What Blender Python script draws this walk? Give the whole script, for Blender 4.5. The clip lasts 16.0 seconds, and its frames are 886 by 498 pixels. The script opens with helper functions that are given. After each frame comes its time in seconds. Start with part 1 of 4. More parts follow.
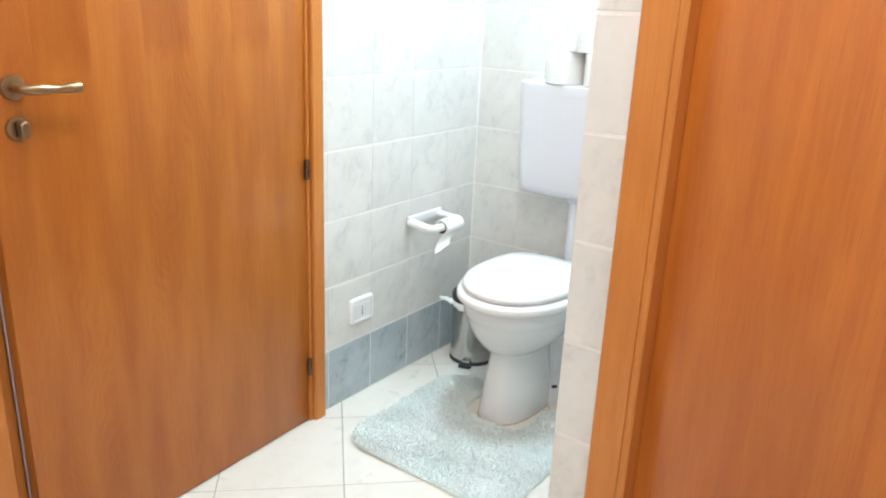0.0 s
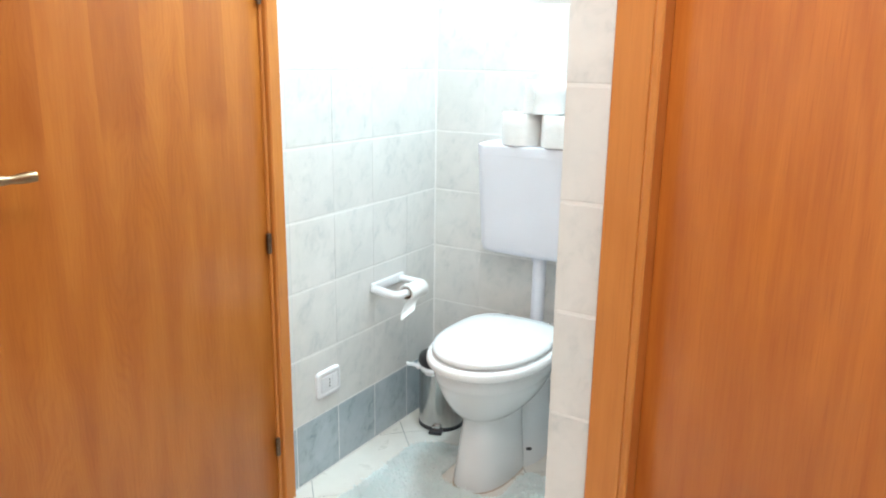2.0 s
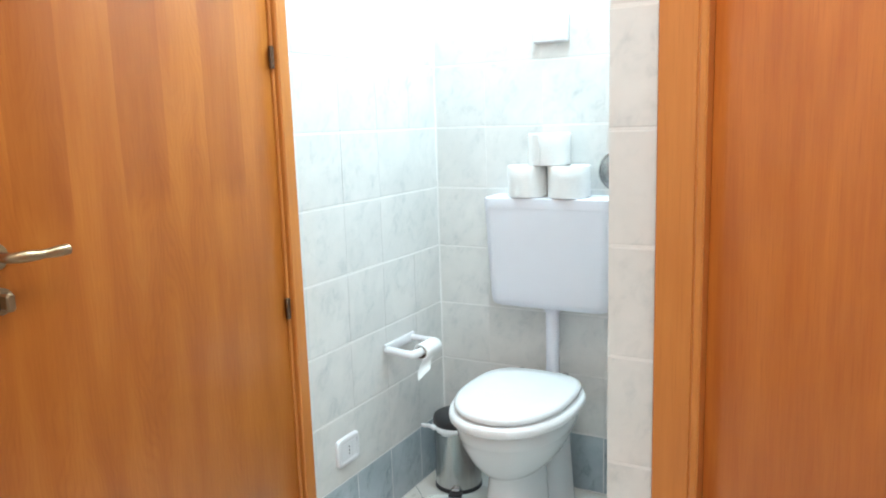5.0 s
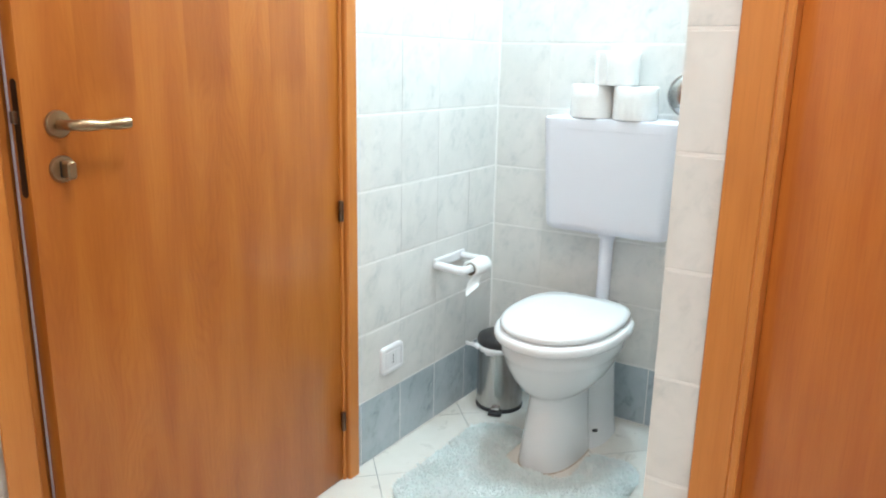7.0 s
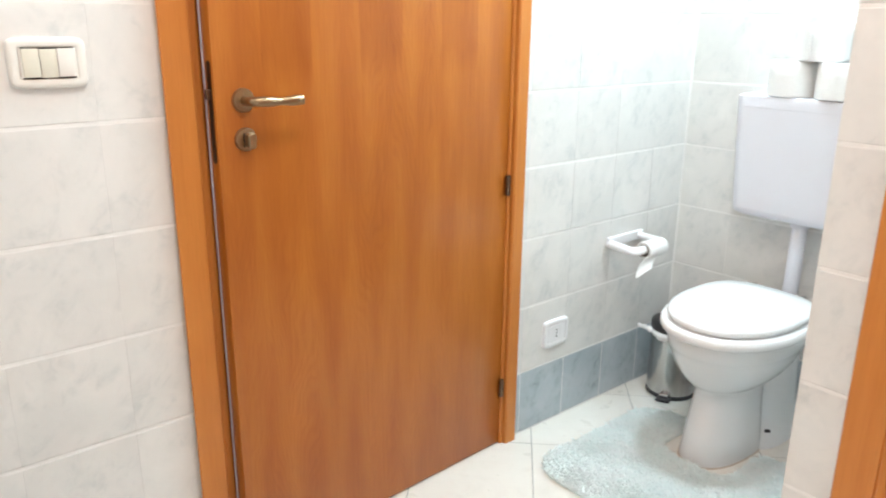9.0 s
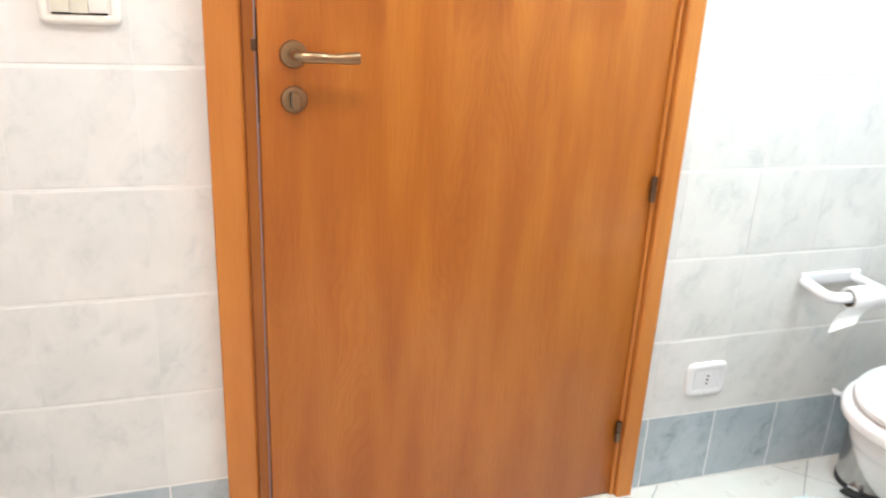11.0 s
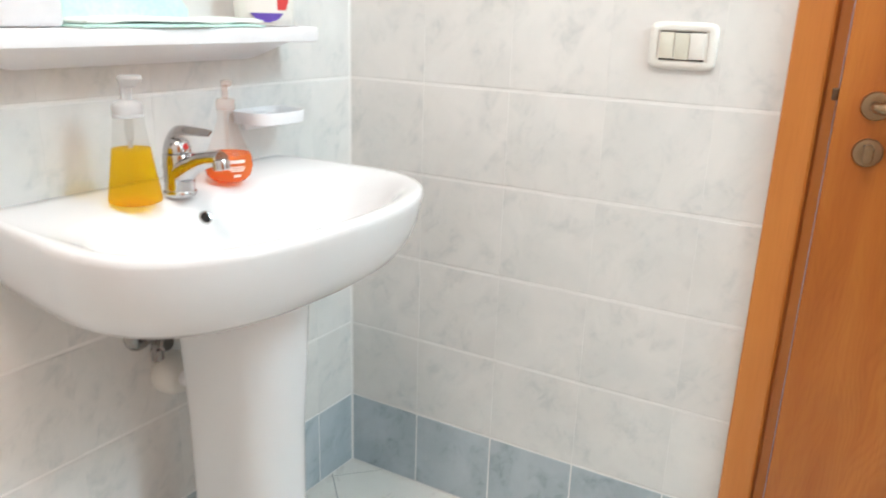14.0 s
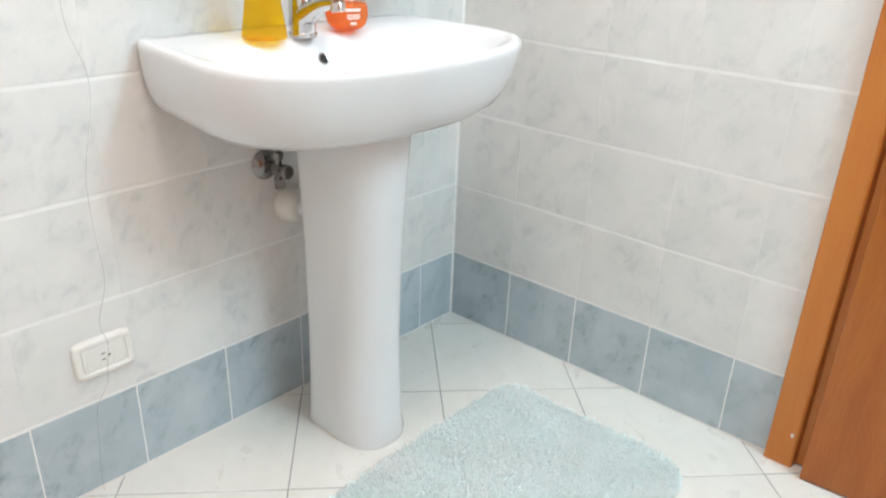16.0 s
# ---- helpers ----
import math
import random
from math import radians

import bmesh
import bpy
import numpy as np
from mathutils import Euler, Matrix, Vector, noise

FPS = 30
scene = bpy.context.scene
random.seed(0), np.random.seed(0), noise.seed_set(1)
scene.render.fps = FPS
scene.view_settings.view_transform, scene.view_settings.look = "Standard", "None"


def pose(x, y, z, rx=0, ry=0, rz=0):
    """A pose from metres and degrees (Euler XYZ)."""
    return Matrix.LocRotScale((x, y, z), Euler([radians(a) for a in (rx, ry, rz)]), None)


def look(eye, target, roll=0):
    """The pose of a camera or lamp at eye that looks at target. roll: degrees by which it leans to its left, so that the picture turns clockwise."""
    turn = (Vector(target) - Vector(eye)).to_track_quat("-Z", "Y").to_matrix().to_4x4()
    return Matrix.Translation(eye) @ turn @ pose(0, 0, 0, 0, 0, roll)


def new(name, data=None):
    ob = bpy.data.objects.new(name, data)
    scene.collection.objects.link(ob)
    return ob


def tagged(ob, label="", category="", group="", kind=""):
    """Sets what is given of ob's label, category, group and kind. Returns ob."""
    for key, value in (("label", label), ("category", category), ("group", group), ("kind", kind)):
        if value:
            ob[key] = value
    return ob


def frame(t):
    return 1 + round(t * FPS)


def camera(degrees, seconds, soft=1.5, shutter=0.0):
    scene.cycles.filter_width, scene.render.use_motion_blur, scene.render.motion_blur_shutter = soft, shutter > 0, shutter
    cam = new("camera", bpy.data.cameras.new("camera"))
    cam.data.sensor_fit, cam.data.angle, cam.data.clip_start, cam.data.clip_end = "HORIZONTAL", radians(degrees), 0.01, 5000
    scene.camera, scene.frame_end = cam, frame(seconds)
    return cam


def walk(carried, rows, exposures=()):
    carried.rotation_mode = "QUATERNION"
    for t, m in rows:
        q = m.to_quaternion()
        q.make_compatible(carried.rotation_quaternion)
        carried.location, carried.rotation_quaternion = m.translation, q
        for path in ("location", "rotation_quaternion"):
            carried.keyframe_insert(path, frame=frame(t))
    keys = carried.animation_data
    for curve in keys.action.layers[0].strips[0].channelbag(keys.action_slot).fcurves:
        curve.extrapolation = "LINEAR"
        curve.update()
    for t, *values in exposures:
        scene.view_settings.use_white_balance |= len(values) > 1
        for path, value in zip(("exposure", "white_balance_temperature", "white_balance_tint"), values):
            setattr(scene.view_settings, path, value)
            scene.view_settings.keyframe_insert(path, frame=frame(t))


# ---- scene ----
cam = camera(60.8, 16.0, soft=1.9, shutter=0.5)
PATH = [
    (0, (1.503, 0.42, 1.228), (0.383, 1.955, 0.606), 2.5),
    (0.5, (1.5, 0.421, 1.236), (0.395, 1.986, 0.659), 2.8),
    (1, (1.484, 0.429, 1.248), (0.391, 2.01, 0.697), 2.3),
    (1.5, (1.462, 0.425, 1.254), (0.418, 2.044, 0.718), 1.9),
    (2, (1.429, 0.417, 1.265), (0.404, 2.063, 0.772), 0.8),
    (2.5, (1.4, 0.411, 1.267), (0.384, 2.07, 0.803), -0.3),
    (3, (1.381, 0.407, 1.274), (0.381, 2.09, 0.86), -1.3),
    (5.5, (1.264, 0.343, 1.226), (0.317, 2.072, 0.89), -1.6),
    (6, (1.251, 0.34, 1.201), (0.299, 2.054, 0.803), -0.7),
    (6.5, (1.255, 0.346, 1.179), (0.262, 2.026, 0.745), 0.3),
    (7, (1.275, 0.358, 1.164), (0.221, 1.986, 0.678), 1.2),
    (7.5, (1.31, 0.363, 1.16), (0.203, 1.945, 0.64), 1.3),
    (8, (1.357, 0.376, 1.166), (0.166, 1.889, 0.623), 1.4),
    (8.5, (1.401, 0.397, 1.187), (0.046, 1.761, 0.635), 0.7),
    (9, (1.416, 0.429, 1.193), (-0.056, 1.655, 0.618), 0.5),
    (11.5, (1.347, 0.999, 1.17), (-0.503, 1.338, 0.49), 3.1),
    (12, (1.377, 1.029, 1.177), (-0.504, 1.06, 0.498), 2.7),
    (12.5, (1.403, 1.07, 1.188), (-0.465, 0.785, 0.533), 1.5),
    (13, (1.413, 1.028, 1.194), (-0.422, 0.572, 0.543), -0.2),
    (13.5, (1.449, 1.0, 1.171), (-0.335, 0.344, 0.548), -0.6),
    (14, (1.447, 1.069, 1.175), (-0.217, 0.14, 0.568), 1.8),
    (14.5, (1.475, 1.168, 1.175), (-0.11, 0.129, 0.533), 2.8),
    (15, (1.501, 1.213, 1.157), (-0.007, 0.115, 0.435), 2.0),
    (15.5, (1.522, 1.223, 1.134), (0.073, 0.078, 0.367), 2.0),
    (16, (1.541, 1.22, 1.1), (0.131, 0.069, 0.271), 2.2),
]
EXPOSURES = [(0, 0.12, 6350, 14), (3, -0.02, 6200, 12), (5.5, -0.12, 6050, 11), (7, -0.03, 6200, 12), (9, 0.12, 6450, 16),
             (12.5, 0.34, 6600, 19), (13.5, 0.06, 6400, 16), (14.5, -0.05, 6200, 13), (16, 0.05, 6050, 12)]
walk(cam, [(t, look(eye, target, roll)) for t, eye, target, roll in PATH], EXPOSURES)

# ---- light ----
world = bpy.data.worlds.new("world")
world.use_nodes = True
world.node_tree.nodes["Background"].inputs[0].default_value = (0.6, 0.7, 0.8, 1)
world.node_tree.nodes["Background"].inputs[1].default_value = 0.05
scene.world = world


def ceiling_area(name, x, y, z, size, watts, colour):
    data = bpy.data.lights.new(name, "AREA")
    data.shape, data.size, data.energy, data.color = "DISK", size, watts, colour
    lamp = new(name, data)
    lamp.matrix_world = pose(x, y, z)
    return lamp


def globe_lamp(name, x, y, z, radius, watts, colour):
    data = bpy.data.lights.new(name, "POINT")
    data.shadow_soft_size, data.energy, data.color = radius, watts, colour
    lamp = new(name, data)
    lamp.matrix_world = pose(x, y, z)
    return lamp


# Unseen cool source in the nook, set to suit the south wall's shadows.
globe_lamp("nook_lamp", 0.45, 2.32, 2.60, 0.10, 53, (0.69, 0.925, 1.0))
# Warm area light added for the room; its source is unseen, no fixture modelled.
ceiling_area("unseen_room_light", 1.22, 0.80, 2.68, 0.5, 23.5, (1.0, 0.88, 0.755))


# ---- materials ----
def material(name, rough=0.5, metal=0.0, colour=(0.8, 0.8, 0.8), spec=0.5, coat=0.0):
    m = bpy.data.materials.new(name)
    m.use_nodes = True
    b = m.node_tree.nodes["Principled BSDF"]
    b.inputs["Base Color"].default_value = (*colour, 1)
    b.inputs["Roughness"].default_value = rough
    b.inputs["Metallic"].default_value = metal
    b.inputs["Specular IOR Level"].default_value = spec
    b.inputs["Coat Weight"].default_value = coat
    b.inputs["Coat Roughness"].default_value = 0.12
    return m


def node(m, kind, **values):
    n = m.node_tree.nodes.new(kind)
    for key, value in values.items():
        n.inputs[key.replace("_", " ")].default_value = value
    return n


def join(m, a, b):
    m.node_tree.links.new(a, b)


def shader(m):
    return m.node_tree.nodes["Principled BSDF"]


def coords(m, scale=(1, 1, 1), shuffle=0.0):
    """Object coordinates, scaled; shuffle moves the pattern by each object's own random number."""
    tc = node(m, "ShaderNodeTexCoord")
    mp = node(m, "ShaderNodeMapping")
    mp.inputs["Scale"].default_value = scale
    join(m, tc.outputs["Object"], mp.inputs["Vector"])
    if shuffle:
        info = node(m, "ShaderNodeObjectInfo")
        mul = node(m, "ShaderNodeVectorMath")
        mul.operation = "SCALE"
        mul.inputs[0].default_value = (shuffle, -shuffle * 0.7, shuffle * 1.3)
        join(m, info.outputs["Random"], mul.inputs["Scale"])
        join(m, mul.outputs[0], mp.inputs["Location"])
    return mp.outputs[0]


def noise_tex(m, vec, scale, detail=4.0, rough=0.55, distortion=0.0):
    n = node(m, "ShaderNodeTexNoise", Scale=scale, Detail=detail, Roughness=rough, Distortion=distortion)
    join(m, vec, n.inputs["Vector"])
    return n.outputs["Fac"]


def ramp(m, fac, stops):
    r = node(m, "ShaderNodeValToRGB")
    e = r.color_ramp.elements
    e[0].position, e[0].color = stops[0][0], (*stops[0][1], 1)
    e[1].position, e[1].color = stops[-1][0], (*stops[-1][1], 1)
    for p, c in stops[1:-1]:
        e.new(p).color = (*c, 1)
    join(m, fac, r.inputs[0])
    return r.outputs[0]


def mix(m, a, b, fac, mode="MIX"):
    n = node(m, "ShaderNodeMix")
    n.data_type, n.blend_type = "RGBA", mode
    for value, slot in ((fac, 0), (a, 6), (b, 7)):
        if isinstance(value, (int, float)):
            n.inputs[slot].default_value = value
        elif isinstance(value, tuple):
            n.inputs[slot].default_value = (*value, 1)
        else:
            join(m, value, n.inputs[slot])
    return n.outputs[2]


def maths(m, op, a, b=0.0, c=0.0):
    n = node(m, "ShaderNodeMath")
    n.operation = op
    for i, value in enumerate((a, b, c)):
        if isinstance(value, (int, float)):
            n.inputs[i].default_value = value
        else:
            join(m, value, n.inputs[i])
    return n.outputs[0]


def bump(m, height, strength, distance):
    b = node(m, "ShaderNodeBump", Strength=strength, Distance=distance)
    join(m, height, b.inputs["Height"])
    join(m, b.outputs[0], shader(m).inputs["Normal"])


def tile_material(name, light, dark, vein, amount, rough=0.22):
    """Glazed marbled tile: soft clouds, and sparse flecks drawn out along a slant."""
    m = material(name, rough)
    v = coords(m, (1, 1, 1), 37.0)
    slant = node(m, "ShaderNodeMapping")
    slant.vector_type = "TEXTURE"
    slant.inputs["Rotation"].default_value = (0, 0, radians(58))
    slant.inputs["Scale"].default_value = (1.3, 1, 1)
    join(m, v, slant.inputs["Vector"])
    slant = slant.outputs[0]
    cloud = noise_tex(m, v, 6.0, 3.0, 0.6, 0.4)
    blot = noise_tex(m, slant, 13.0, 3.0, 0.6, 0.5)
    fleck = noise_tex(m, slant, 30.0, 4.0, 0.62, 0.7)
    fine = noise_tex(m, v, 110.0, 4.0, 0.6)
    base = mix(m, light, dark, maths(m, "MULTIPLY", ramp(m, cloud, [(0.35, (0, 0, 0)), (0.72, (1, 1, 1))]), 0.75))
    base = mix(m, base, dark, maths(m, "MULTIPLY", ramp(m, blot, [(0.42, (0, 0, 0)), (0.72, (1, 1, 1))]), 0.6))
    where = maths(m, "MULTIPLY", ramp(m, fleck, [(0.46, (0, 0, 0)), (0.76, (1, 1, 1))]), ramp(m, blot, [(0.46, (0, 0, 0)), (0.66, (1, 1, 1))]))
    base = mix(m, base, vein, maths(m, "MULTIPLY", where, amount))
    base = mix(m, base, (0.95, 0.95, 0.95), maths(m, "MULTIPLY", fine, 0.10))
    info = node(m, "ShaderNodeObjectInfo")
    tone = maths(m, "MULTIPLY_ADD", info.outputs["Random"], 0.018, 0.975)
    base = mix(m, base, tone, 1.0, "MULTIPLY")
    join(m, base, shader(m).inputs["Base Color"])
    join(m, maths(m, "MULTIPLY_ADD", blot, 0.2, rough - 0.1), shader(m).inputs["Roughness"])
    bump(m, noise_tex(m, v, 26.0, 3.0), 0.12, 0.004)
    return m


def plain_noise(name, a, b, scale, rough, relief=0.0, metal=0.0, depth=0.002, spec=0.5, stretch=(1, 1, 1)):
    m = material(name, rough, metal, spec=spec)
    v = coords(m, stretch)
    f = noise_tex(m, v, scale, 5.0, 0.6)
    g = noise_tex(m, v, scale * 0.13, 3.0, 0.5)
    both = maths(m, "MULTIPLY_ADD", g, 0.5, maths(m, "MULTIPLY", f, 0.5))
    join(m, ramp(m, both, [(0.35, a), (0.65, b)]), shader(m).inputs["Base Color"])
    join(m, maths(m, "MULTIPLY_ADD", f, 0.15, rough - 0.07), shader(m).inputs["Roughness"])
    if relief:
        bump(m, f, relief, depth)
    return m


def wood_material(name, light, mid, dark, figured=1.0, staves=False, lacquer=0.15):
    """Veneer whose grain runs along z."""
    m = material(name, 0.34, spec=0.32, coat=lacquer)
    fine = noise_tex(m, coords(m, (1, 1, 0.05)), 150.0, 5.0, 0.65)
    streak = noise_tex(m, coords(m, (1, 1, 0.03)), 34.0, 4.0, 0.6)
    pores = noise_tex(m, coords(m, (1, 1, 0.02)), 520.0, 2.0, 0.5)
    broad = noise_tex(m, coords(m, (1, 1, 0.13)), 6.0, 2.0, 0.45, 0.2)
    wave = maths(m, "PINGPONG", maths(m, "MULTIPLY", broad, 7.0), 0.5)
    if staves:
        # bookmatched staves: each carries pointed arches that climb the leaf
        spot = node(m, "ShaderNodeSeparateXYZ")
        join(m, node(m, "ShaderNodeTexCoord").outputs["Object"], spot.inputs[0])
        warp = noise_tex(m, coords(m, (1, 1, 0.4)), 7.0, 3.0)
        across = maths(m, "MULTIPLY_ADD", warp, 0.11, maths(m, "ADD", spot.outputs["Y"], 0.69))
        tip = maths(m, "ABSOLUTE", maths(m, "MULTIPLY_ADD", maths(m, "FRACT", maths(m, "DIVIDE", across, 0.1185)), 2.0, -1.0))
        climb = maths(m, "ADD", maths(m, "MULTIPLY_ADD", spot.outputs["Z"], 1.5, maths(m, "MULTIPLY", tip, -0.62)), maths(m, "MULTIPLY", broad, 1.3))
        arch = maths(m, "MULTIPLY_ADD", maths(m, "SINE", maths(m, "MULTIPLY", climb, 4.6)), 0.5, 0.5)
        stray = maths(m, "MULTIPLY_ADD", noise_tex(m, coords(m, (1, 1, 0.08)), 40.0, 2.0), 0.022, climb)
        lines = maths(m, "POWER", maths(m, "MULTIPLY_ADD", maths(m, "SINE", maths(m, "MULTIPLY", stray, 58.0)), 0.5, 0.5), 2.0)
        wave = maths(m, "ADD", maths(m, "MULTIPLY", arch, 0.40), maths(m, "MULTIPLY", lines, maths(m, "MULTIPLY", ramp(m, noise_tex(m, coords(m, (1, 1, 0.3)), 5.0, 2.0), [(0.36, (0, 0, 0)), (0.66, (1, 1, 1))]), 0.15)))
    figure = maths(m, "ADD", maths(m, "MULTIPLY", wave, 0.75 * figured), maths(m, "ADD", maths(m, "MULTIPLY", fine, 0.46), maths(m, "MULTIPLY", streak, 0.30)))
    colour = ramp(m, figure, [(0.30, light), (0.62, mid), (1.0, dark)])
    cloud = noise_tex(m, coords(m, (1, 1, 0.35)), 3.2, 3.0)
    colour = mix(m, colour, dark, maths(m, "MULTIPLY", ramp(m, cloud, [(0.42, (0, 0, 0)), (0.75, (1, 1, 1))]), 0.5))
    colour = mix(m, colour, dark, maths(m, "MULTIPLY", ramp(m, pores, [(0.56, (0, 0, 0)), (0.72, (1, 1, 1))]), 0.34))
    if staves:
        tc = node(m, "ShaderNodeTexCoord")
        sep = node(m, "ShaderNodeSeparateXYZ")
        join(m, tc.outputs["Object"], sep.inputs[0])
        wobble = noise_tex(m, coords(m, (1, 1, 0.3)), 9.0, 2.0)
        s = maths(m, "MULTIPLY_ADD", wobble, 0.012, maths(m, "ADD", sep.outputs["Y"], 0.82))
        phase = maths(m, "FRACT", maths(m, "DIVIDE", maths(m, "SUBTRACT", s, 0.113), 0.237))
        band = maths(m, "LESS_THAN", phase, 0.5)
        ragged = noise_tex(m, coords(m, (1, 1, 0.15)), 34.0, 3.0)
        rise = maths(m, "SUBTRACT", sep.outputs["Z"], maths(m, "MULTIPLY_ADD", ragged, 0.10, 1.02))
        up = node(m, "ShaderNodeMapRange")
        up.inputs[2].default_value = 0.06
        join(m, rise, up.inputs[0])
        colour = mix(m, colour, mix(m, colour, (0.77, 0.66, 0.56), 1.0, "MULTIPLY"), maths(m, "MULTIPLY", band, maths(m, "MULTIPLY", up.outputs[0], 0.66)))
    join(m, colour, shader(m).inputs["Base Color"])
    join(m, maths(m, "MULTIPLY_ADD", fine, 0.16, 0.27), shader(m).inputs["Roughness"])
    bump(m, fine, 0.07, 0.0015)
    return m


def clear_material(name, tint, gloss=0.05, body=None, share=0.0):
    """Thin clear plastic or a clear liquid: light passes tinted, the surface shines by Fresnel."""
    m = bpy.data.materials.new(name)
    m.use_nodes = True
    t = m.node_tree
    t.nodes.remove(t.nodes["Principled BSDF"])
    outlet = t.nodes["Material Output"]
    clear = node(m, "ShaderNodeBsdfTransparent")
    clear.inputs[0].default_value = (*tint, 1)
    shine = node(m, "ShaderNodeBsdfGlossy", Roughness=gloss)
    facing = node(m, "ShaderNodeLayerWeight", Blend=0.25)
    rim = maths(m, "MULTIPLY_ADD", maths(m, "POWER", facing.outputs["Facing"], 2.0), 0.22, 0.02)
    last = clear.outputs[0]
    if body:
        soft = node(m, "ShaderNodeBsdfDiffuse")
        soft.inputs[0].default_value = (*body, 1)
        blend = node(m, "ShaderNodeMixShader")
        blend.inputs[0].default_value = share
        join(m, last, blend.inputs[1])
        join(m, soft.outputs[0], blend.inputs[2])
        last = blend.outputs[0]
    blend = node(m, "ShaderNodeMixShader")
    join(m, rim, blend.inputs[0])
    join(m, last, blend.inputs[1])
    join(m, shine.outputs[0], blend.inputs[2])
    join(m, blend.outputs[0], outlet.inputs[0])
    return m


TILE = tile_material("pale_marbled_tile", (0.825, 0.808, 0.78), (0.715, 0.712, 0.69), (0.42, 0.465, 0.465), 0.55)
BLUE = tile_material("blue_grey_border_tile", (0.50, 0.57, 0.61), (0.36, 0.435, 0.48), (0.17, 0.23, 0.27), 0.95)
GROUT = plain_noise("white_grout", (0.80, 0.79, 0.77), (0.88, 0.87, 0.85), 120, 0.85, 0.2)
FLOOR_TILE = tile_material("cream_floor_tile", (0.80, 0.77, 0.71), (0.745, 0.71, 0.65), (0.58, 0.54, 0.49), 0.30, 0.3)
FLOOR_GROUT = plain_noise("grey_floor_grout", (0.27, 0.27, 0.26), (0.40, 0.39, 0.37), 90, 0.9, 0.3)
PLASTER = plain_noise("white_plaster", (0.78, 0.78, 0.76), (0.84, 0.84, 0.82), 60, 0.9, 0.15)
WOOD = wood_material("alder_veneer_door", (0.525, 0.178, 0.028), (0.445, 0.135, 0.018), (0.328, 0.085, 0.010), 1.0, True)
WOOD_PLAIN = wood_material("alder_veneer_plain", (0.61, 0.195, 0.029), (0.50, 0.142, 0.019), (0.37, 0.090, 0.011), 0.6, lacquer=0.4)
CASING = wood_material("alder_casing", (0.64, 0.24, 0.050), (0.55, 0.185, 0.034), (0.44, 0.135, 0.024), 0.3)
CERAMIC = plain_noise("white_glazed_ceramic", (0.81, 0.815, 0.82), (0.825, 0.83, 0.835), 14, 0.10, 0.0, spec=0.55)
PLASTIC = plain_noise("white_plastic", (0.80, 0.80, 0.82), (0.84, 0.84, 0.855), 40, 0.30, 0.05)
CISTERN = plain_noise("cool_white_plastic", (0.77, 0.785, 0.85), (0.78, 0.795, 0.86), 22, 0.48)
SEAT = plain_noise("white_lacquered_seat", (0.84, 0.85, 0.86), (0.87, 0.88, 0.89), 20, 0.16, 0.0)
CREAM = plain_noise("cream_plastic", (0.80, 0.785, 0.735), (0.84, 0.825, 0.775), 60, 0.35, 0.05)
CREAM_AGED = plain_noise("yellowed_cream_plastic", (0.70, 0.68, 0.58), (0.76, 0.74, 0.63), 60, 0.35, 0.05)
CHROME = plain_noise("chrome", (0.50, 0.50, 0.51), (0.60, 0.60, 0.61), 30, 0.12, 0.0, 1.0)
DARK_CHROME = plain_noise("dark_chrome", (0.20, 0.19, 0.185), (0.34, 0.33, 0.325), 40, 0.22, 0.0, 1.0)
STEEL = plain_noise("brushed_steel", (0.34, 0.34, 0.335), (0.60, 0.59, 0.575), 60, 0.24, 0.1, 1.0, stretch=(1, 1, 0.06))
BRONZE = plain_noise("aged_satin_brass", (0.30, 0.205, 0.12), (0.35, 0.245, 0.145), 25, 0.30, 0.0, 1.0)
HINGE = plain_noise("dark_bronze", (0.14, 0.09, 0.06), (0.22, 0.15, 0.10), 80, 0.42, 0.1, 1.0)
LOCK = plain_noise("blackened_lock_plate", (0.05, 0.035, 0.025), (0.10, 0.075, 0.055), 90, 0.45, 0.1, 0.8)
BLACK = plain_noise("black_plastic", (0.02, 0.02, 0.022), (0.04, 0.04, 0.043), 60, 0.42, 0.08)
PAPER = plain_noise("white_tissue_paper", (0.82, 0.82, 0.81), (0.88, 0.88, 0.87), 160, 0.95, 0.35)
CARD = plain_noise("brown_card", (0.16, 0.11, 0.07), (0.24, 0.17, 0.11), 60, 0.9)
RUG = plain_noise("pale_aqua_pile", (0.86, 0.965, 0.95), (0.95, 0.99, 0.985), 60, 0.95, 0.0, spec=0.1)
RUG_BACK = plain_noise("rug_backing", (0.76, 0.87, 0.85), (0.86, 0.94, 0.92), 120, 0.95)
TOWEL = plain_noise("mint_towel", (0.46, 0.74, 0.66), (0.66, 0.87, 0.81), 150, 0.95, 0.4)
TOWEL_WHITE = plain_noise("pale_towel_hem", (0.74, 0.86, 0.80), (0.86, 0.92, 0.88), 150, 0.95, 0.4)
LILAC_GREY = plain_noise("lilac_grey_strip", (0.52, 0.50, 0.60), (0.66, 0.64, 0.74), 50, 0.55)
# Near-black that puts the shade inside holes and slots into the colour.
HOLE_SHADE = plain_noise("opening_shade", (0.012, 0.011, 0.010), (0.03, 0.027, 0.024), 50, 0.8)
RUST = plain_noise("brown_sealant", (0.42, 0.33, 0.25), (0.66, 0.58, 0.50), 70, 0.9, 0.3)
PURPLE = plain_noise("purple_print", (0.10, 0.05, 0.34), (0.14, 0.08, 0.42), 50, 0.4)
RED = plain_noise("red_print", (0.62, 0.04, 0.04), (0.72, 0.07, 0.06), 50, 0.4)
WHITE_INK = material("white_ink", 0.5, colour=(0.82, 0.78, 0.74))
CLEAR = clear_material("clear_plastic", (0.95, 0.95, 0.94), 0.06)
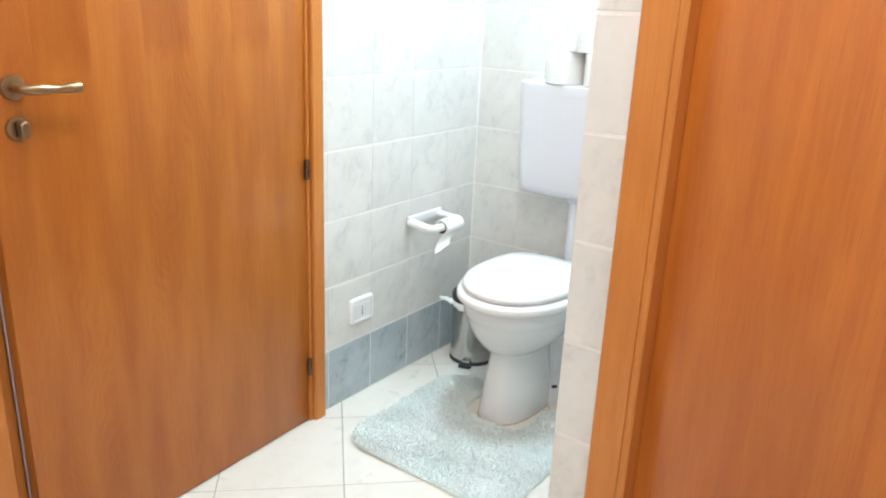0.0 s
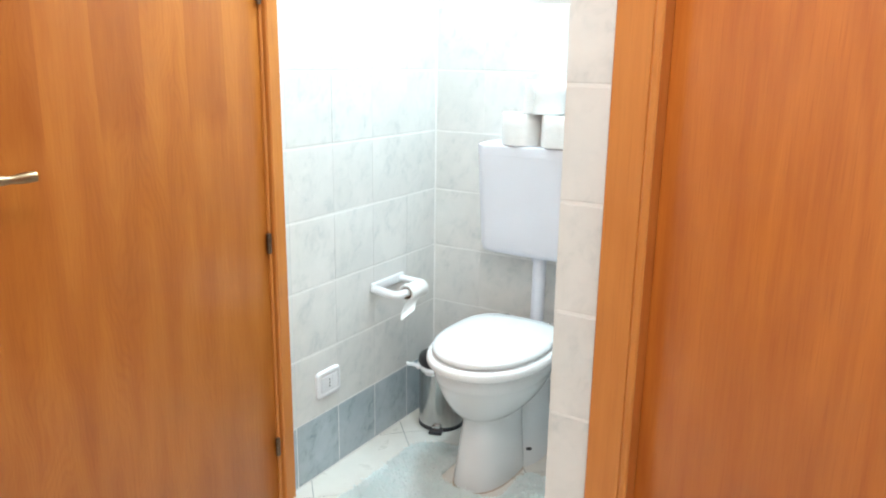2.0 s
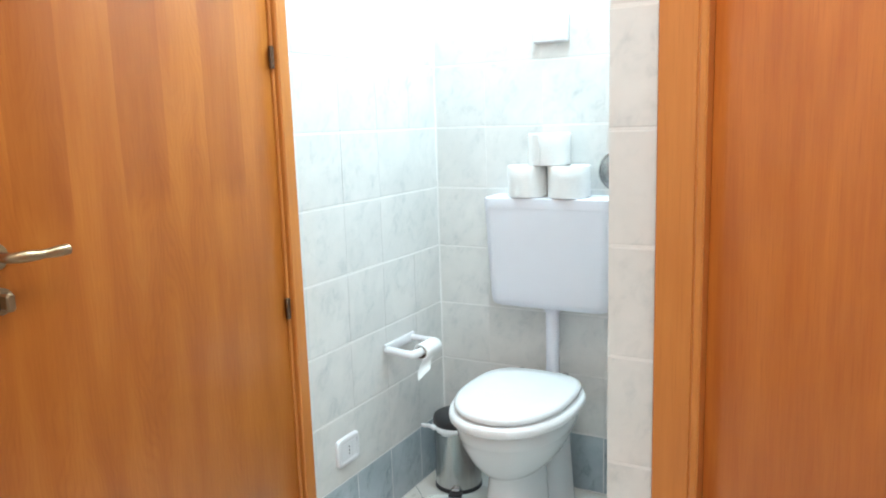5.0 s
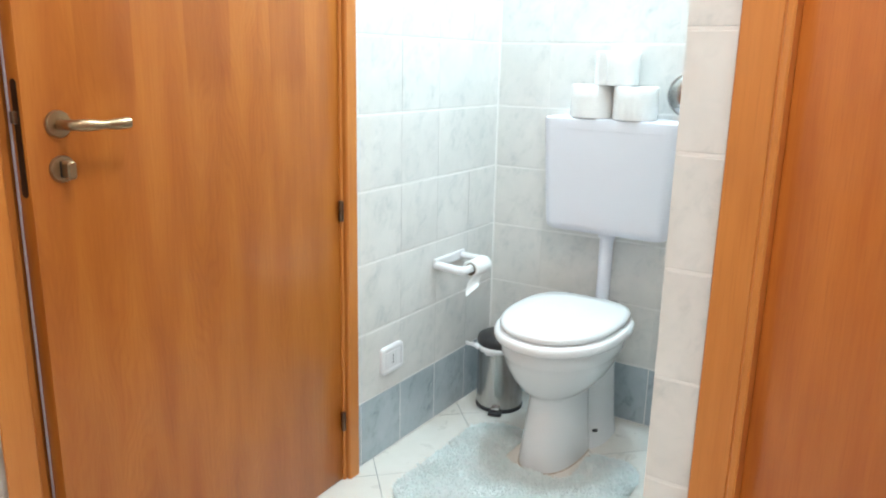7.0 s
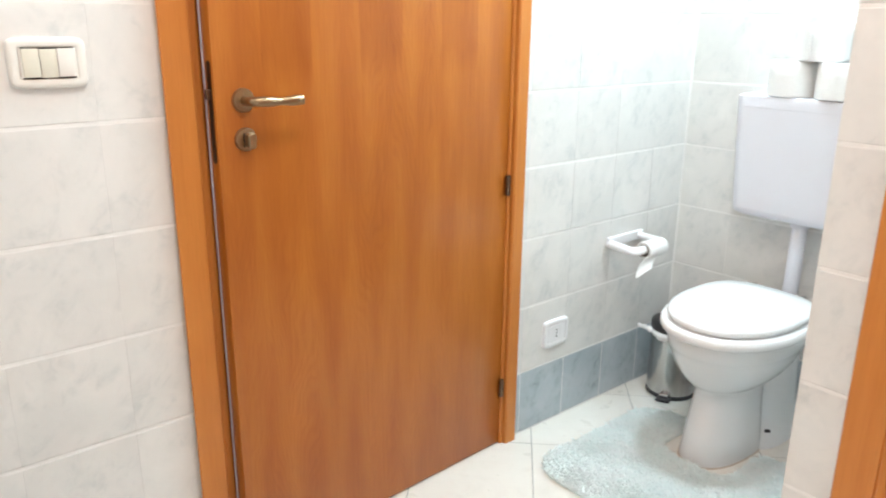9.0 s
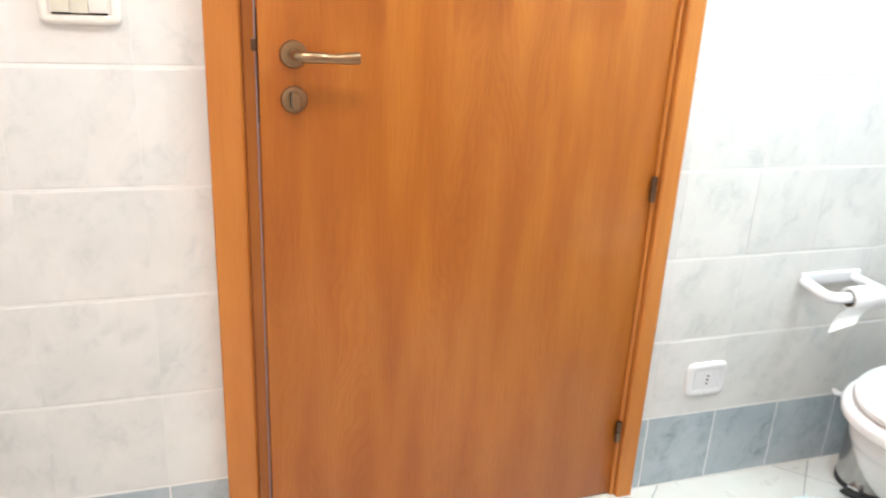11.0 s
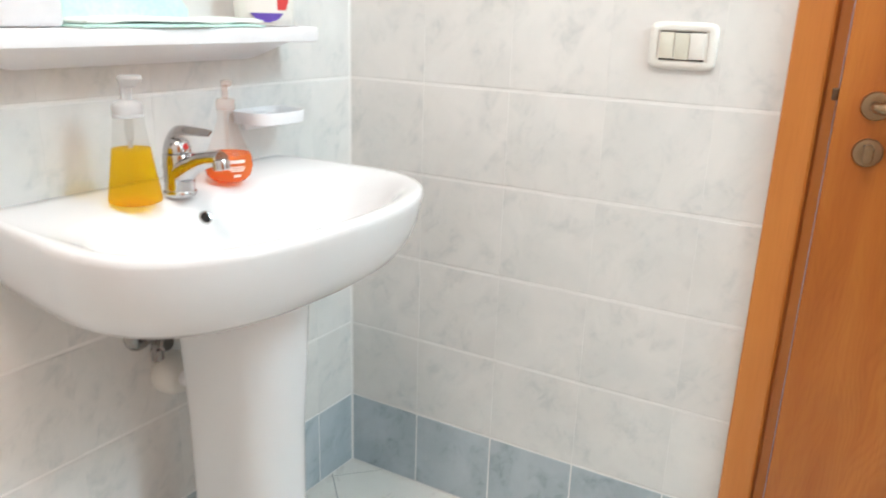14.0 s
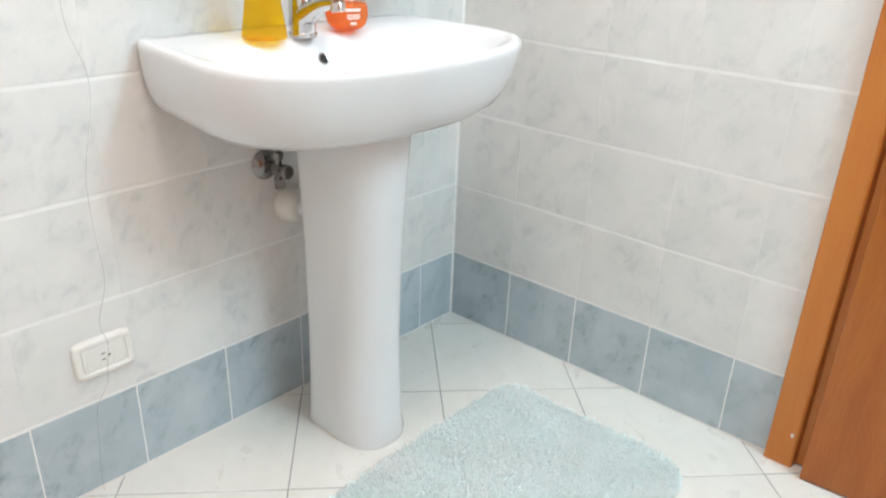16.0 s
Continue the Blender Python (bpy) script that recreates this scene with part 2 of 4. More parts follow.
FROST = clear_material("clear_pump_plastic", (0.93, 0.93, 0.93), 0.15, (0.82, 0.82, 0.82), 0.5)
PINK_CLEAR = clear_material("pink_clear_plastic", (0.985, 0.945, 0.925), 0.06)
PINK_FROST = clear_material("pinkish_pump_plastic", (0.95, 0.88, 0.85), 0.15, (0.86, 0.78, 0.74), 0.20)
YELLOW = clear_material("yellow_soap", (0.975, 0.755, 0.06), 0.06, (0.92, 0.60, 0.03), 0.13)
ORANGE = clear_material("orange_soap", (1.0, 0.44, 0.17), 0.08, (1.0, 0.30, 0.07), 0.32)
BAG = plain_noise("white_bag_film", (0.80, 0.81, 0.82), (0.86, 0.87, 0.88), 90, 0.35, 0.4)
CORD = clear_material("clear_cord_plastic", (0.95, 0.95, 0.95), 0.12, (0.85, 0.85, 0.85), 0.12)


# ---- mesh helpers ----
def part(name, bm, mat, parent=None, label="", smooth=None, m=None):
    me = bpy.data.meshes.new(name)
    bm.normal_update()
    bm.to_mesh(me)
    bm.free()
    me.materials.append(mat)
    if smooth is not None:
        me.polygons.foreach_set("use_smooth", [True] * len(me.polygons))
        me.set_sharp_from_angle(angle=radians(smooth))
    ob = new(name, me)
    if m is not None:
        ob.matrix_world = m
    if parent is not None:
        ob.parent = parent
    if label:
        tagged(ob, label)
    return ob


def thing(name, label, category, m=None, group="", kind=""):
    ob = new(name)
    ob.empty_display_size = 0.05
    if m is not None:
        ob.matrix_world = m
    return tagged(ob, label, category, group, kind)


def add_box(bm, x0, x1, y0, y1, z0, z1):
    made = bmesh.ops.create_cube(bm, size=1.0, matrix=Matrix.LocRotScale(((x0 + x1) / 2, (y0 + y1) / 2, (z0 + z1) / 2), None, (x1 - x0, y1 - y0, z1 - z0)))
    return made["verts"]


def box(x0, x1, y0, y1, z0, z1, bevel=0.0, segments=2):
    bm = bmesh.new()
    add_box(bm, x0, x1, y0, y1, z0, z1)
    if bevel:
        bmesh.ops.bevel(bm, geom=bm.edges[:], offset=bevel, segments=segments, profile=0.5, affect="EDGES")
    return bm


def loft(rings, cap_start=True, cap_end=True, closed=False, bm=None):
    """Skin over rings of equally many points."""
    bm = bm or bmesh.new()
    rows = [[bm.verts.new(p) for p in ring] for ring in rings]
    n = len(rows[0])
    pairs = list(zip(rows, rows[1:])) + ([(rows[-1], rows[0])] if closed else [])
    for a, b in pairs:
        for i in range(n):
            j = (i + 1) % n
            bm.faces.new((a[i], a[j], b[j], b[i]))
    if not closed:
        if cap_start:
            bm.faces.new(rows[0][::-1])
        if cap_end:
            bm.faces.new(rows[-1])
    bmesh.ops.recalc_face_normals(bm, faces=bm.faces[:])
    return bm


def egg(cx, cy, z, w, front, back, nf=2.0, nb=2.0, count=48):
    """A rounded outline: half width w, reach front towards -y and back towards +y, squarer with higher nf and nb."""
    ring = []
    for i in range(count):
        a = 2 * math.pi * i / count
        c, s = math.cos(a), math.sin(a)
        n = nb if s > 0 else nf
        reach = back if s > 0 else front
        ring.append((cx + w * math.copysign(abs(c) ** (2 / n), c), cy + reach * math.copysign(abs(s) ** (2 / n), s), z))
    return ring


def lathe(profile, count=32, cx=0.0, cy=0.0, cap_start=True, cap_end=True):
    """Turn (radius, z) pairs round an upright axis."""
    rings = []
    for r, z in profile:
        rings.append([(cx + r * math.cos(2 * math.pi * i / count), cy + r * math.sin(2 * math.pi * i / count), z) for i in range(count)])
    return loft(rings, cap_start, cap_end)


def tube(points, radii, count=14, squash=1.0):
    """A round bar along points, with its own radius at each."""
    rings, pts = [], [Vector(p) for p in points]
    side = None
    for i, p in enumerate(pts):
        way = (pts[min(i + 1, len(pts) - 1)] - pts[max(i - 1, 0)]).normalized()
        if side is None:
            side = way.orthogonal().normalized()
        side = (side - way * side.dot(way)).normalized()
        up = way.cross(side)
        r = radii[i] if isinstance(radii, (list, tuple)) else radii
        rings.append([tuple(p + side * (r * math.cos(2 * math.pi * k / count)) + up * (r * squash * math.sin(2 * math.pi * k / count))) for k in range(count)])
    return loft(rings)


def bend(points, steps=8):
    """A smooth line through points."""
    pts = [Vector(p) for p in points]
    pts = [2 * pts[0] - pts[1]] + pts + [2 * pts[-1] - pts[-2]]
    made = []
    for i in range(1, len(pts) - 2):
        a, b, c, d = pts[i - 1:i + 3]
        for k in range(steps):
            t = k / steps
            made.append(tuple(0.5 * (2 * b + (c - a) * t + (2 * a - 5 * b + 4 * c - d) * t * t + (3 * b - a - 3 * c + d) * t ** 3)))
    return made + [tuple(pts[-2])]


# ---- setting ----
SKEW = pose(0, 0, 0, 0, 0, -2.86)
EAST, NORTH, CEIL, TILED = 2.3, 2.653, 2.75, 2.045
PITCH = 0.2045
DOOR_TOP = 2.06


def wall(name, boxes, label, m=None):
    bm = bmesh.new()
    for b in boxes:
        add_box(bm, *b)
    return tagged(part(name, bm, GROUT, m=m), label, "wall", kind="structure")


wall_west = wall("wall_west", [(-0.12, -0.0007, -0.25, 0.962, -0.05, TILED), (-0.12, -0.0007, 1.862, NORTH + 0.1, -0.05, TILED), (-0.12, -0.0007, 0.962, 1.862, DOOR_TOP + 0.03, TILED + 0.2)],
                 "tiled wall with a veneered door and a light switch")
wall_south = wall("wall_south", [(-0.1, EAST + 0.1, -0.12, -0.0007, -0.05, TILED)], "tiled wall behind the washbasin", SKEW)
wall_north = wall("wall_north", [(0.0, 0.903, NORTH + 0.0007, NORTH + 0.12, -0.05, TILED)], "tiled wall behind the toilet")
wall_partition = wall("wall_partition", [(0.9037, 0.9875, 1.6557, NORTH + 0.1, -0.05, TILED)], "narrow tiled partition end beside the toilet")


def upper(name, boxes, m=None):
    bm = bmesh.new()
    for b in boxes:
        add_box(bm, *b)
    return tagged(part(name, bm, PLASTER, m=m), "plain white plastered wall", "wall", kind="structure")


upper("wall_west_upper", [(-0.12, -0.004, -0.25, 0.962, TILED, CEIL + 0.05), (-0.12, -0.004, 1.862, NORTH + 0.1, TILED, CEIL + 0.05), (-0.12, -0.004, 0.962, 1.862, TILED + 0.2, CEIL + 0.05)])
upper("wall_south_upper", [(-0.1, EAST + 0.1, -0.12, -0.004, TILED, CEIL + 0.05)], SKEW)
upper("wall_north_upper", [(0.0, 0.903, NORTH + 0.004, NORTH + 0.12, TILED, CEIL + 0.05)])
upper("wall_partition_upper", [(0.907, 0.9875, 1.659, NORTH + 0.1, TILED, CEIL + 0.05)])
upper("wall_east", [(EAST, EAST + 0.1, -0.3, 1.79, -0.05, CEIL + 0.05)])
upper("wall_northeast", [(1.86, EAST, 1.655, 1.78, -0.05, CEIL + 0.05), (0.9877, 1.86, 1.655, 1.78, 2.10, CEIL + 0.05)])
upper("wall_behind_door", [(-0.9, -0.85, 0.7, 2.1, -0.05, CEIL), (-0.85, -0.12, 0.7, 0.75, -0.05, CEIL), (-0.85, -0.12, 2.05, 2.1, -0.05, CEIL)])
tagged(part("ceiling", box(-0.95, EAST + 0.1, -0.3, NORTH + 0.1, CEIL, CEIL + 0.1), PLASTER), "plain white plastered ceiling", "ceiling", kind="structure")
floor = tagged(part("floor", box(-0.95, EAST + 0.1, -0.3, NORTH + 0.1, -0.08, -0.0014), FLOOR_GROUT), "diagonal cream ceramic tile floor with grey joints", "floor", kind="structure")

for name, m in (("trim_nook_corner", pose(0, NORTH, 0)), ("trim_basin_corner", SKEW)):
    up = -1 if m is not SKEW else 1
    strip = loft([[(0.0, 0.0, z), (0.0045, 0.0, z), (0.002, up * 0.002, z), (0.0, up * 0.0045, z)] for z in (0.001, TILED)])
    tagged(part(name, strip, GROUT, m=m), "white grouted joint in the tiled corner", "trim", kind="structure")

# ---- the door in the west wall, slightly ajar ----
door = thing("door_1", "alder veneered door standing slightly ajar in a matching wooden frame", "door", kind="structure")


def casing_profile(points, z0, z1):
    return loft([[(x, y, z0) for x, y in points], [(x, y, z1) for x, y in points]])


part("door_frame", casing_profile([(-0.12, 0.940), (0.0, 0.940), (0.019, 0.929), (0.021, 0.932), (0.021, 0.984), (0.018, 0.988), (0.006, 0.990), (-0.006, 0.992), (-0.006, 1.0108), (-0.12, 1.0108)], 0.0, DOOR_TOP), CASING, door, smooth=30)
part("door_frame", casing_profile([(-0.12, 1.817), (-0.041, 1.817), (-0.041, 1.8265), (0.006, 1.8265), (0.009, 1.829), (0.009, 1.8325), (0.0025, 1.8335), (0.0025, 1.8365), (0.016, 1.8375), (0.020, 1.841), (0.020, 1.876), (0.017, 1.879), (0.0, 1.879), (-0.12, 1.879)], 0.0, DOOR_TOP), CASING, door, smooth=30)
part("door_stop", box(-0.06, -0.012, 1.0108, 1.036, 0.0, DOOR_TOP, 0.002), CASING, door)
part("stop_strip", box(-0.012, -0.004, 1.0235, 1.0290, 0.002, DOOR_TOP - 0.002, 0.0015), LILAC_GREY, door, "pale lilac-grey strip")
part("door_head", box(-0.12, 0.021, 0.927, 1.879, DOOR_TOP, DOOR_TOP + 0.065, 0.003), CASING, door)
LEAF = pose(0.002, 1.826, 0, 0, 0, 3.1)
leaf = part("door_leaf", box(-0.040, 0.0, -0.8135, -0.0002, 0.004, DOOR_TOP - 0.003, 0.0015, 2), WOOD, door, smooth=30, m=LEAF)
part("edge_strip", box(-0.0400, -0.0335, -0.8150, -0.8137, 0.008, DOOR_TOP - 0.006, 0.0004, 1), LILAC_GREY, leaf, "pale lilac-grey strip")


def rosette(name, z):
    bm = lathe([(0.0230, 0), (0.0230, 0.004), (0.0212, 0.0068), (0.0155, 0.0078), (0.0135, 0.0078)], 28)
    bm.transform(pose(0, -0.757, z, 0, 90, 0))
    return part(name, bm, BRONZE, leaf, "aged satin brass", 35)


rosette("rosette", 1.047)
part("door_handle", tube(bend([(0.006, -0.757, 1.047), (0.036, -0.757, 1.047), (0.046, -0.750, 1.047), (0.049, -0.735, 1.0465), (0.050, -0.71, 1.0455), (0.051, -0.685, 1.0455), (0.052, -0.656, 1.0465)], 6),
                         [0.0088] * 12 + [0.0094] * 5 + [0.0098, 0.0098, 0.0097, 0.0095, 0.0092, 0.0092, 0.0084, 0.0078, 0.0074, 0.0074, 0.0076, 0.008, 0.0085, 0.0090, 0.0095, 0.0098, 0.0100, 0.0100, 0.0098, 0.0094][:20], 16), BRONZE, leaf, "aged satin brass lever", 40)
rosette("rosette", 0.972)
part("thumb_turn", loft([[(0.007, -0.757 + a * 0.0058, 0.972 + b * 0.0145) for a, b in ((-1, -0.7), (-0.5, -1), (0.5, -1), (1, -0.7), (1, 0.7), (0.5, 1), (-0.5, 1), (-1, 0.7))],
                         [(0.029, -0.757 + a * 0.0080, 0.972 + b * 0.0155) for a, b in ((-1, -0.7), (-0.5, -1), (0.5, -1), (1, -0.7), (1, 0.7), (0.5, 1), (-0.5, 1), (-1, 0.7))],
                         [(0.032, -0.757 + a * 0.006, 0.972 + b * 0.0125) for a, b in ((-1, -0.7), (-0.5, -1), (0.5, -1), (1, -0.7), (1, 0.7), (0.5, 1), (-0.5, 1), (-1, 0.7))]]), BRONZE, leaf, "aged brass thumb turn", 30)
part("turn_slot", box(0.0072, 0.0090, -0.7645, -0.7615, 0.9585, 0.9855, 0.0004, 1), HOLE_SHADE, leaf)
lock = bmesh.new()
bmesh.ops.create_circle(lock, cap_ends=True, segments=20, radius=0.0085, matrix=pose(0, 0, 0))
for v in lock.verts:
    v.co.y *= 1.0
    v.co.y += 0.088 if v.co.y > 0 else -0.088
ext = bmesh.ops.extrude_face_region(lock, geom=lock.faces[:])
bmesh.ops.translate(lock, verts=[v for v in ext["geom"] if isinstance(v, bmesh.types.BMVert)], vec=(0, 0, 0.0007))
bmesh.ops.recalc_face_normals(lock, faces=lock.faces[:])
lock.transform(pose(-0.017, -0.8135, 1.025, 90, 0, 0))
part("lock_plate", lock, LOCK, leaf, "dark strip-shaped lock face plate")
part("latch_bolt", box(-0.022, -0.012, -0.8235, -0.8140, 1.050, 1.070, 0.002), HINGE, leaf)
for z in (0.184, 0.779, 1.412, 1.9):
    bm = bmesh.new()
    for k, (a, b) in enumerate(((-0.027, -0.0005), (0.0005, 0.027))):
        made = bmesh.ops.create_cone(bm, cap_ends=True, segments=16, radius1=0.0068, radius2=0.0068, depth=b - a, matrix=pose(0.0105, 1.8225, z + (a + b) / 2))
    bmesh.ops.bevel(bm, geom=[e for e in bm.edges if abs(e.verts[0].co.z - e.verts[1].co.z) < 1e-5], offset=0.0012, segments=2, affect="EDGES")
    part("hinge", bm, HINGE, door, "dark bronze barrel hinge", 40)
part("paint_chip", box(0.0208, 0.0216, 0.972, 0.978, 0.076, 0.086, 0.0003, 1), CREAM, door, "small pale chip in the veneer")

# ---- the second door, closed, beside the partition ----
door_2 = thing("door_2", "closed plain alder veneered door in a wooden frame", "door", kind="structure")
part("door_frame", casing_profile([(0.988, 1.644), (0.990, 1.6415), (1.0505, 1.6415), (1.0518, 1.6445), (1.0538, 1.6445), (1.0550, 1.6415), (1.0640, 1.6415), (1.0675, 1.6440), (1.0685, 1.6880), (1.0685, 1.78), (0.988, 1.78)], 0.0, 2.06), CASING, door_2, smooth=25)
part("door_frame", box(1.80, 1.858, 1.6415, 1.78, 0.0, 2.06, 0.004), CASING, door_2)
part("door_head", box(0.9885, 1.858, 1.6415, 1.78, 2.06, 2.098, 0.004), CASING, door_2)
part("door_leaf", box(1.0688, 1.798, 1.690, 1.730, 0.006, 2.056, 0.0015), WOOD_PLAIN, door_2, smooth=30)


# ---- toilet corner ----
def make_toilet():
    t = thing("toilet", "white ceramic floor-standing toilet with its lid closed", "toilet", pose(0.425, 2.36, 0))
    cy = -0.02
    bowl = loft([egg(0, 0.0, 0.0, 0.087, 0.187, 0.10, 2.5, 2.5), egg(0, 0.0, 0.012, 0.088, 0.188, 0.10, 2.5, 2.5), egg(0, 0.0, 0.07, 0.083, 0.177, 0.09, 2.4, 2.4),
                 egg(0, 0.0, 0.15, 0.077, 0.163, 0.09, 2.3, 2.3), egg(0, 0.0, 0.205, 0.0745, 0.152, 0.09, 2.2, 2.3), egg(0, -0.005, 0.218, 0.078, 0.152, 0.10, 2.2, 2.3), egg(0, cy, 0.230, 0.091, 0.157, 0.13, 2.1, 2.3),
                 egg(0, cy, 0.246, 0.109, 0.172, 0.145, 2.1, 2.3), egg(0, cy, 0.268, 0.127, 0.188, 0.165, 2.1, 2.4), egg(0, cy, 0.295, 0.143, 0.202, 0.18, 2.1, 2.5), egg(0, cy, 0.322, 0.154, 0.214, 0.192, 2.1, 2.6), egg(0, cy, 0.343, 0.1608, 0.2225, 0.201, 2.1, 2.7),
                 egg(0, cy, 0.3455, 0.1628, 0.2250, 0.203, 2.1, 2.8), egg(0, cy, 0.378, 0.167, 0.230, 0.207, 2.1, 2.8), egg(0, cy, 0.384, 0.166, 0.228, 0.204, 2.1, 2.8)])
    part("bowl", bowl, CERAMIC, t, smooth=60)
    foot = loft([egg(0, 0.15, 0.0, 0.112, 0.15, 0.085, 2.6, 4), egg(0, 0.15, 0.02, 0.109, 0.145, 0.085, 2.6, 4), egg(0, 0.155, 0.07, 0.101, 0.125, 0.085, 2.5, 4), egg(0, 0.16, 0.14, 0.094, 0.108, 0.085, 2.4, 4), egg(0, 0.16, 0.21, 0.089, 0.10, 0.082, 2.4, 4),
                 egg(0, 0.16, 0.27, 0.090, 0.10, 0.08, 2.4, 4), egg(0, 0.14, 0.335, 0.10, 0.10, 0.09, 2.4, 4), egg(0, 0.14, 0.375, 0.10, 0.10, 0.09, 2.4, 4)])
    part("foot", foot, CERAMIC, t, smooth=60)
    sealant = loft([egg(0, 0.0, 0.0, 0.0905, 0.1915, 0.10, 2.5, 2.5), egg(0, 0.0, 0.003, 0.0885, 0.189, 0.10, 2.5, 2.5)])
    part("sealant", sealant, RUST, t, "brownish stained sealant round the foot")
    seat = loft([egg(0, cy, 0.3885, 0.173, 0.236, 0.205, 2.1, 3.2), egg(0, cy, 0.3900, 0.180, 0.246, 0.208, 2.1, 3.2), egg(0, cy, 0.396, 0.1845, 0.2515, 0.208, 2.1, 3.2), egg(0, cy, 0.405, 0.1855, 0.2525, 0.208, 2.1, 3.2), egg(0, cy, 0.413, 0.1835, 0.2505, 0.207, 2.1, 3.2), egg(0, cy, 0.4195, 0.177, 0.243, 0.203, 2.1, 3.2)])
    part("seat", seat, SEAT, t, smooth=70)
    lid = loft([egg(0, cy, 0.4225, 0.158, 0.222, 0.200, 2.1, 3.4), egg(0, cy, 0.4240, 0.166, 0.232, 0.206, 2.1, 3.4), egg(0, cy, 0.432, 0.1695, 0.2355, 0.207, 2.1, 3.4), egg(0, cy, 0.4400, 0.167, 0.2325, 0.204, 2.1, 3.4),
                egg(0, cy, 0.4460, 0.157, 0.220, 0.195, 2.1, 3.2), egg(0, cy, 0.4500, 0.11, 0.16, 0.15, 2.1, 2.6), egg(0, cy, 0.4510, 0.05, 0.07, 0.07, 2.0, 2.0)])
    part("lid", lid, SEAT, t, smooth=70)
    for s in (-1, 1):
        bm = lathe([(0.011, 0.0), (0.012, 0.003), (0.012, 0.014), (0.009, 0.018)], 16)
        bm.transform(pose(s * 0.075, 0.196, 0.420))
        part("hinge", bm, CHROME, t, smooth=40)
    bm = lathe([(0.005, -0.012), (0.005, 0.0015), (0.004, 0.003)], 14)
    bm.transform(pose(0.098, 0.055, 0.060, 0, 70, 0))
    part("bolt_cap", bm, BLACK, t, "small dark bolt cap", 40)
    return t


make_toilet()


def make_cistern():
    t = thing("cistern", "cool white plastic wall-hung cistern with a flush pipe", "cistern", pose(0.445, NORTH, 0))

    def sec(z, w, depth):
        ring = []
        for cx, r, a0 in ((w, 0.035, -90), (w, 0.004, 0), (-w, 0.004, 90), (-w, 0.035, 180)):
            px = cx - math.copysign(r, cx)
            py = -depth + r if a0 in (-90, 180) else -r
            ring += [(px + r * math.cos(radians(a0 + 90 * k / 10)), py + r * math.sin(radians(a0 + 90 * k / 10)), z) for k in range(11)]
        return ring

    body = loft([sec(0.646, 0.150, 0.08), sec(0.646, 0.186, 0.104), sec(0.653, 0.195, 0.116), sec(0.672, 0.199, 0.121), sec(0.71, 0.201, 0.122), sec(0.85, 0.208, 0.127), sec(0.966, 0.213, 0.130)])
    part("body", body, CISTERN, t, smooth=50)
    lid = loft([sec(0.9664, 0.2135, 0.1306), sec(0.990, 0.2142, 0.1315), sec(0.998, 0.212, 0.130), sec(1.0015, 0.203, 0.122), sec(1.0015, 0.15, 0.10)])
    part("lid", lid, CISTERN, t, smooth=50)
    pipe = tube(bend([(0, -0.062, 0.655), (0, -0.062, 0.56), (0, -0.063, 0.46), (0, -0.072, 0.395), (0, -0.10, 0.36)], 6), 0.0215, 20)
    part("flush_pipe", pipe, CISTERN, t, smooth=50)
    part("pipe_nut", lathe([(0.0245, 0.628), (0.027, 0.632), (0.027, 0.645), (0.024, 0.648)], 24, 0, -0.062), CISTERN, t, smooth=30)
    return t


make_cistern()


def make_roll(x, y, z, turn, name="toilet_roll"):
    t = thing(name, "spare white toilet paper roll standing on the cistern", "toilet paper", pose(x, y, z, 0, 0, turn), "spare toilet rolls")
    r, h = 0.0655, 0.098
    paper = part("paper", loft([[(a * math.cos(2 * math.pi * i / 40), a * math.sin(2 * math.pi * i / 40), zz) for i in range(40)] for a, zz in ((0.022, 0.0015), (r - 0.003, 0.0), (r, 0.002), (r * 1.004, 0.03), (r * 0.998, 0.06), (r, h - 0.003), (r - 0.003, h), (0.022, h - 0.002))], closed=True), PAPER, t, smooth=50)
    part("core", loft([[(a * math.cos(2 * math.pi * i / 24), a * math.sin(2 * math.pi * i / 24), zz) for i in range(24)] for a, zz in ((0.0205, 0.003), (0.0217, 0.003), (0.0217, h - 0.004), (0.0205, h - 0.004))], closed=True), CARD, paper, "brown card core", 50)
    end = loft([[(r + 0.001, -0.012, 0.004), (r + 0.0007, -0.012, 0.004), (r + 0.0007, -0.012, h - 0.003), (r + 0.001, -0.012, h - 0.003)],
                [(r + 0.0005, 0.012, 0.004), (r + 0.002, 0.012, 0.004), (r + 0.002, 0.012, h - 0.003), (r + 0.0005, 0.012, h - 0.003)],
                [(r - 0.001, 0.020, 0.01), (r + 0.004, 0.021, 0.01), (r + 0.006, 0.022, h - 0.03), (r + 0.002, 0.021, h - 0.03)]])
    part("loose_end", end, PAPER, paper)
    return t


make_roll(0.372, 2.580, 1.0016, 10)
make_roll(0.507, 2.578, 1.0016, 150)
make_roll(0.441, 2.585, 1.1000, 250)

disc = thing("wall_disc", "round chrome wall fitting beside the cistern", "fitting", pose(0.644, NORTH, 1.077, 90, 0, 0))
part("cover", lathe([(0.061, 0.0), (0.062, 0.004), (0.060, 0.012), (0.052, 0.020), (0.03, 0.026), (0.006, 0.028)], 40), STEEL, disc, smooth=60)
part("rim", loft([[(a * math.cos(2 * math.pi * i / 40), a * math.sin(2 * math.pi * i / 40), z) for i in range(40)] for a, z in ((0.0615, 0.0005), (0.0645, 0.0005), (0.0645, 0.008), (0.0615, 0.008))], closed=True), CHROME, disc, smooth=40)

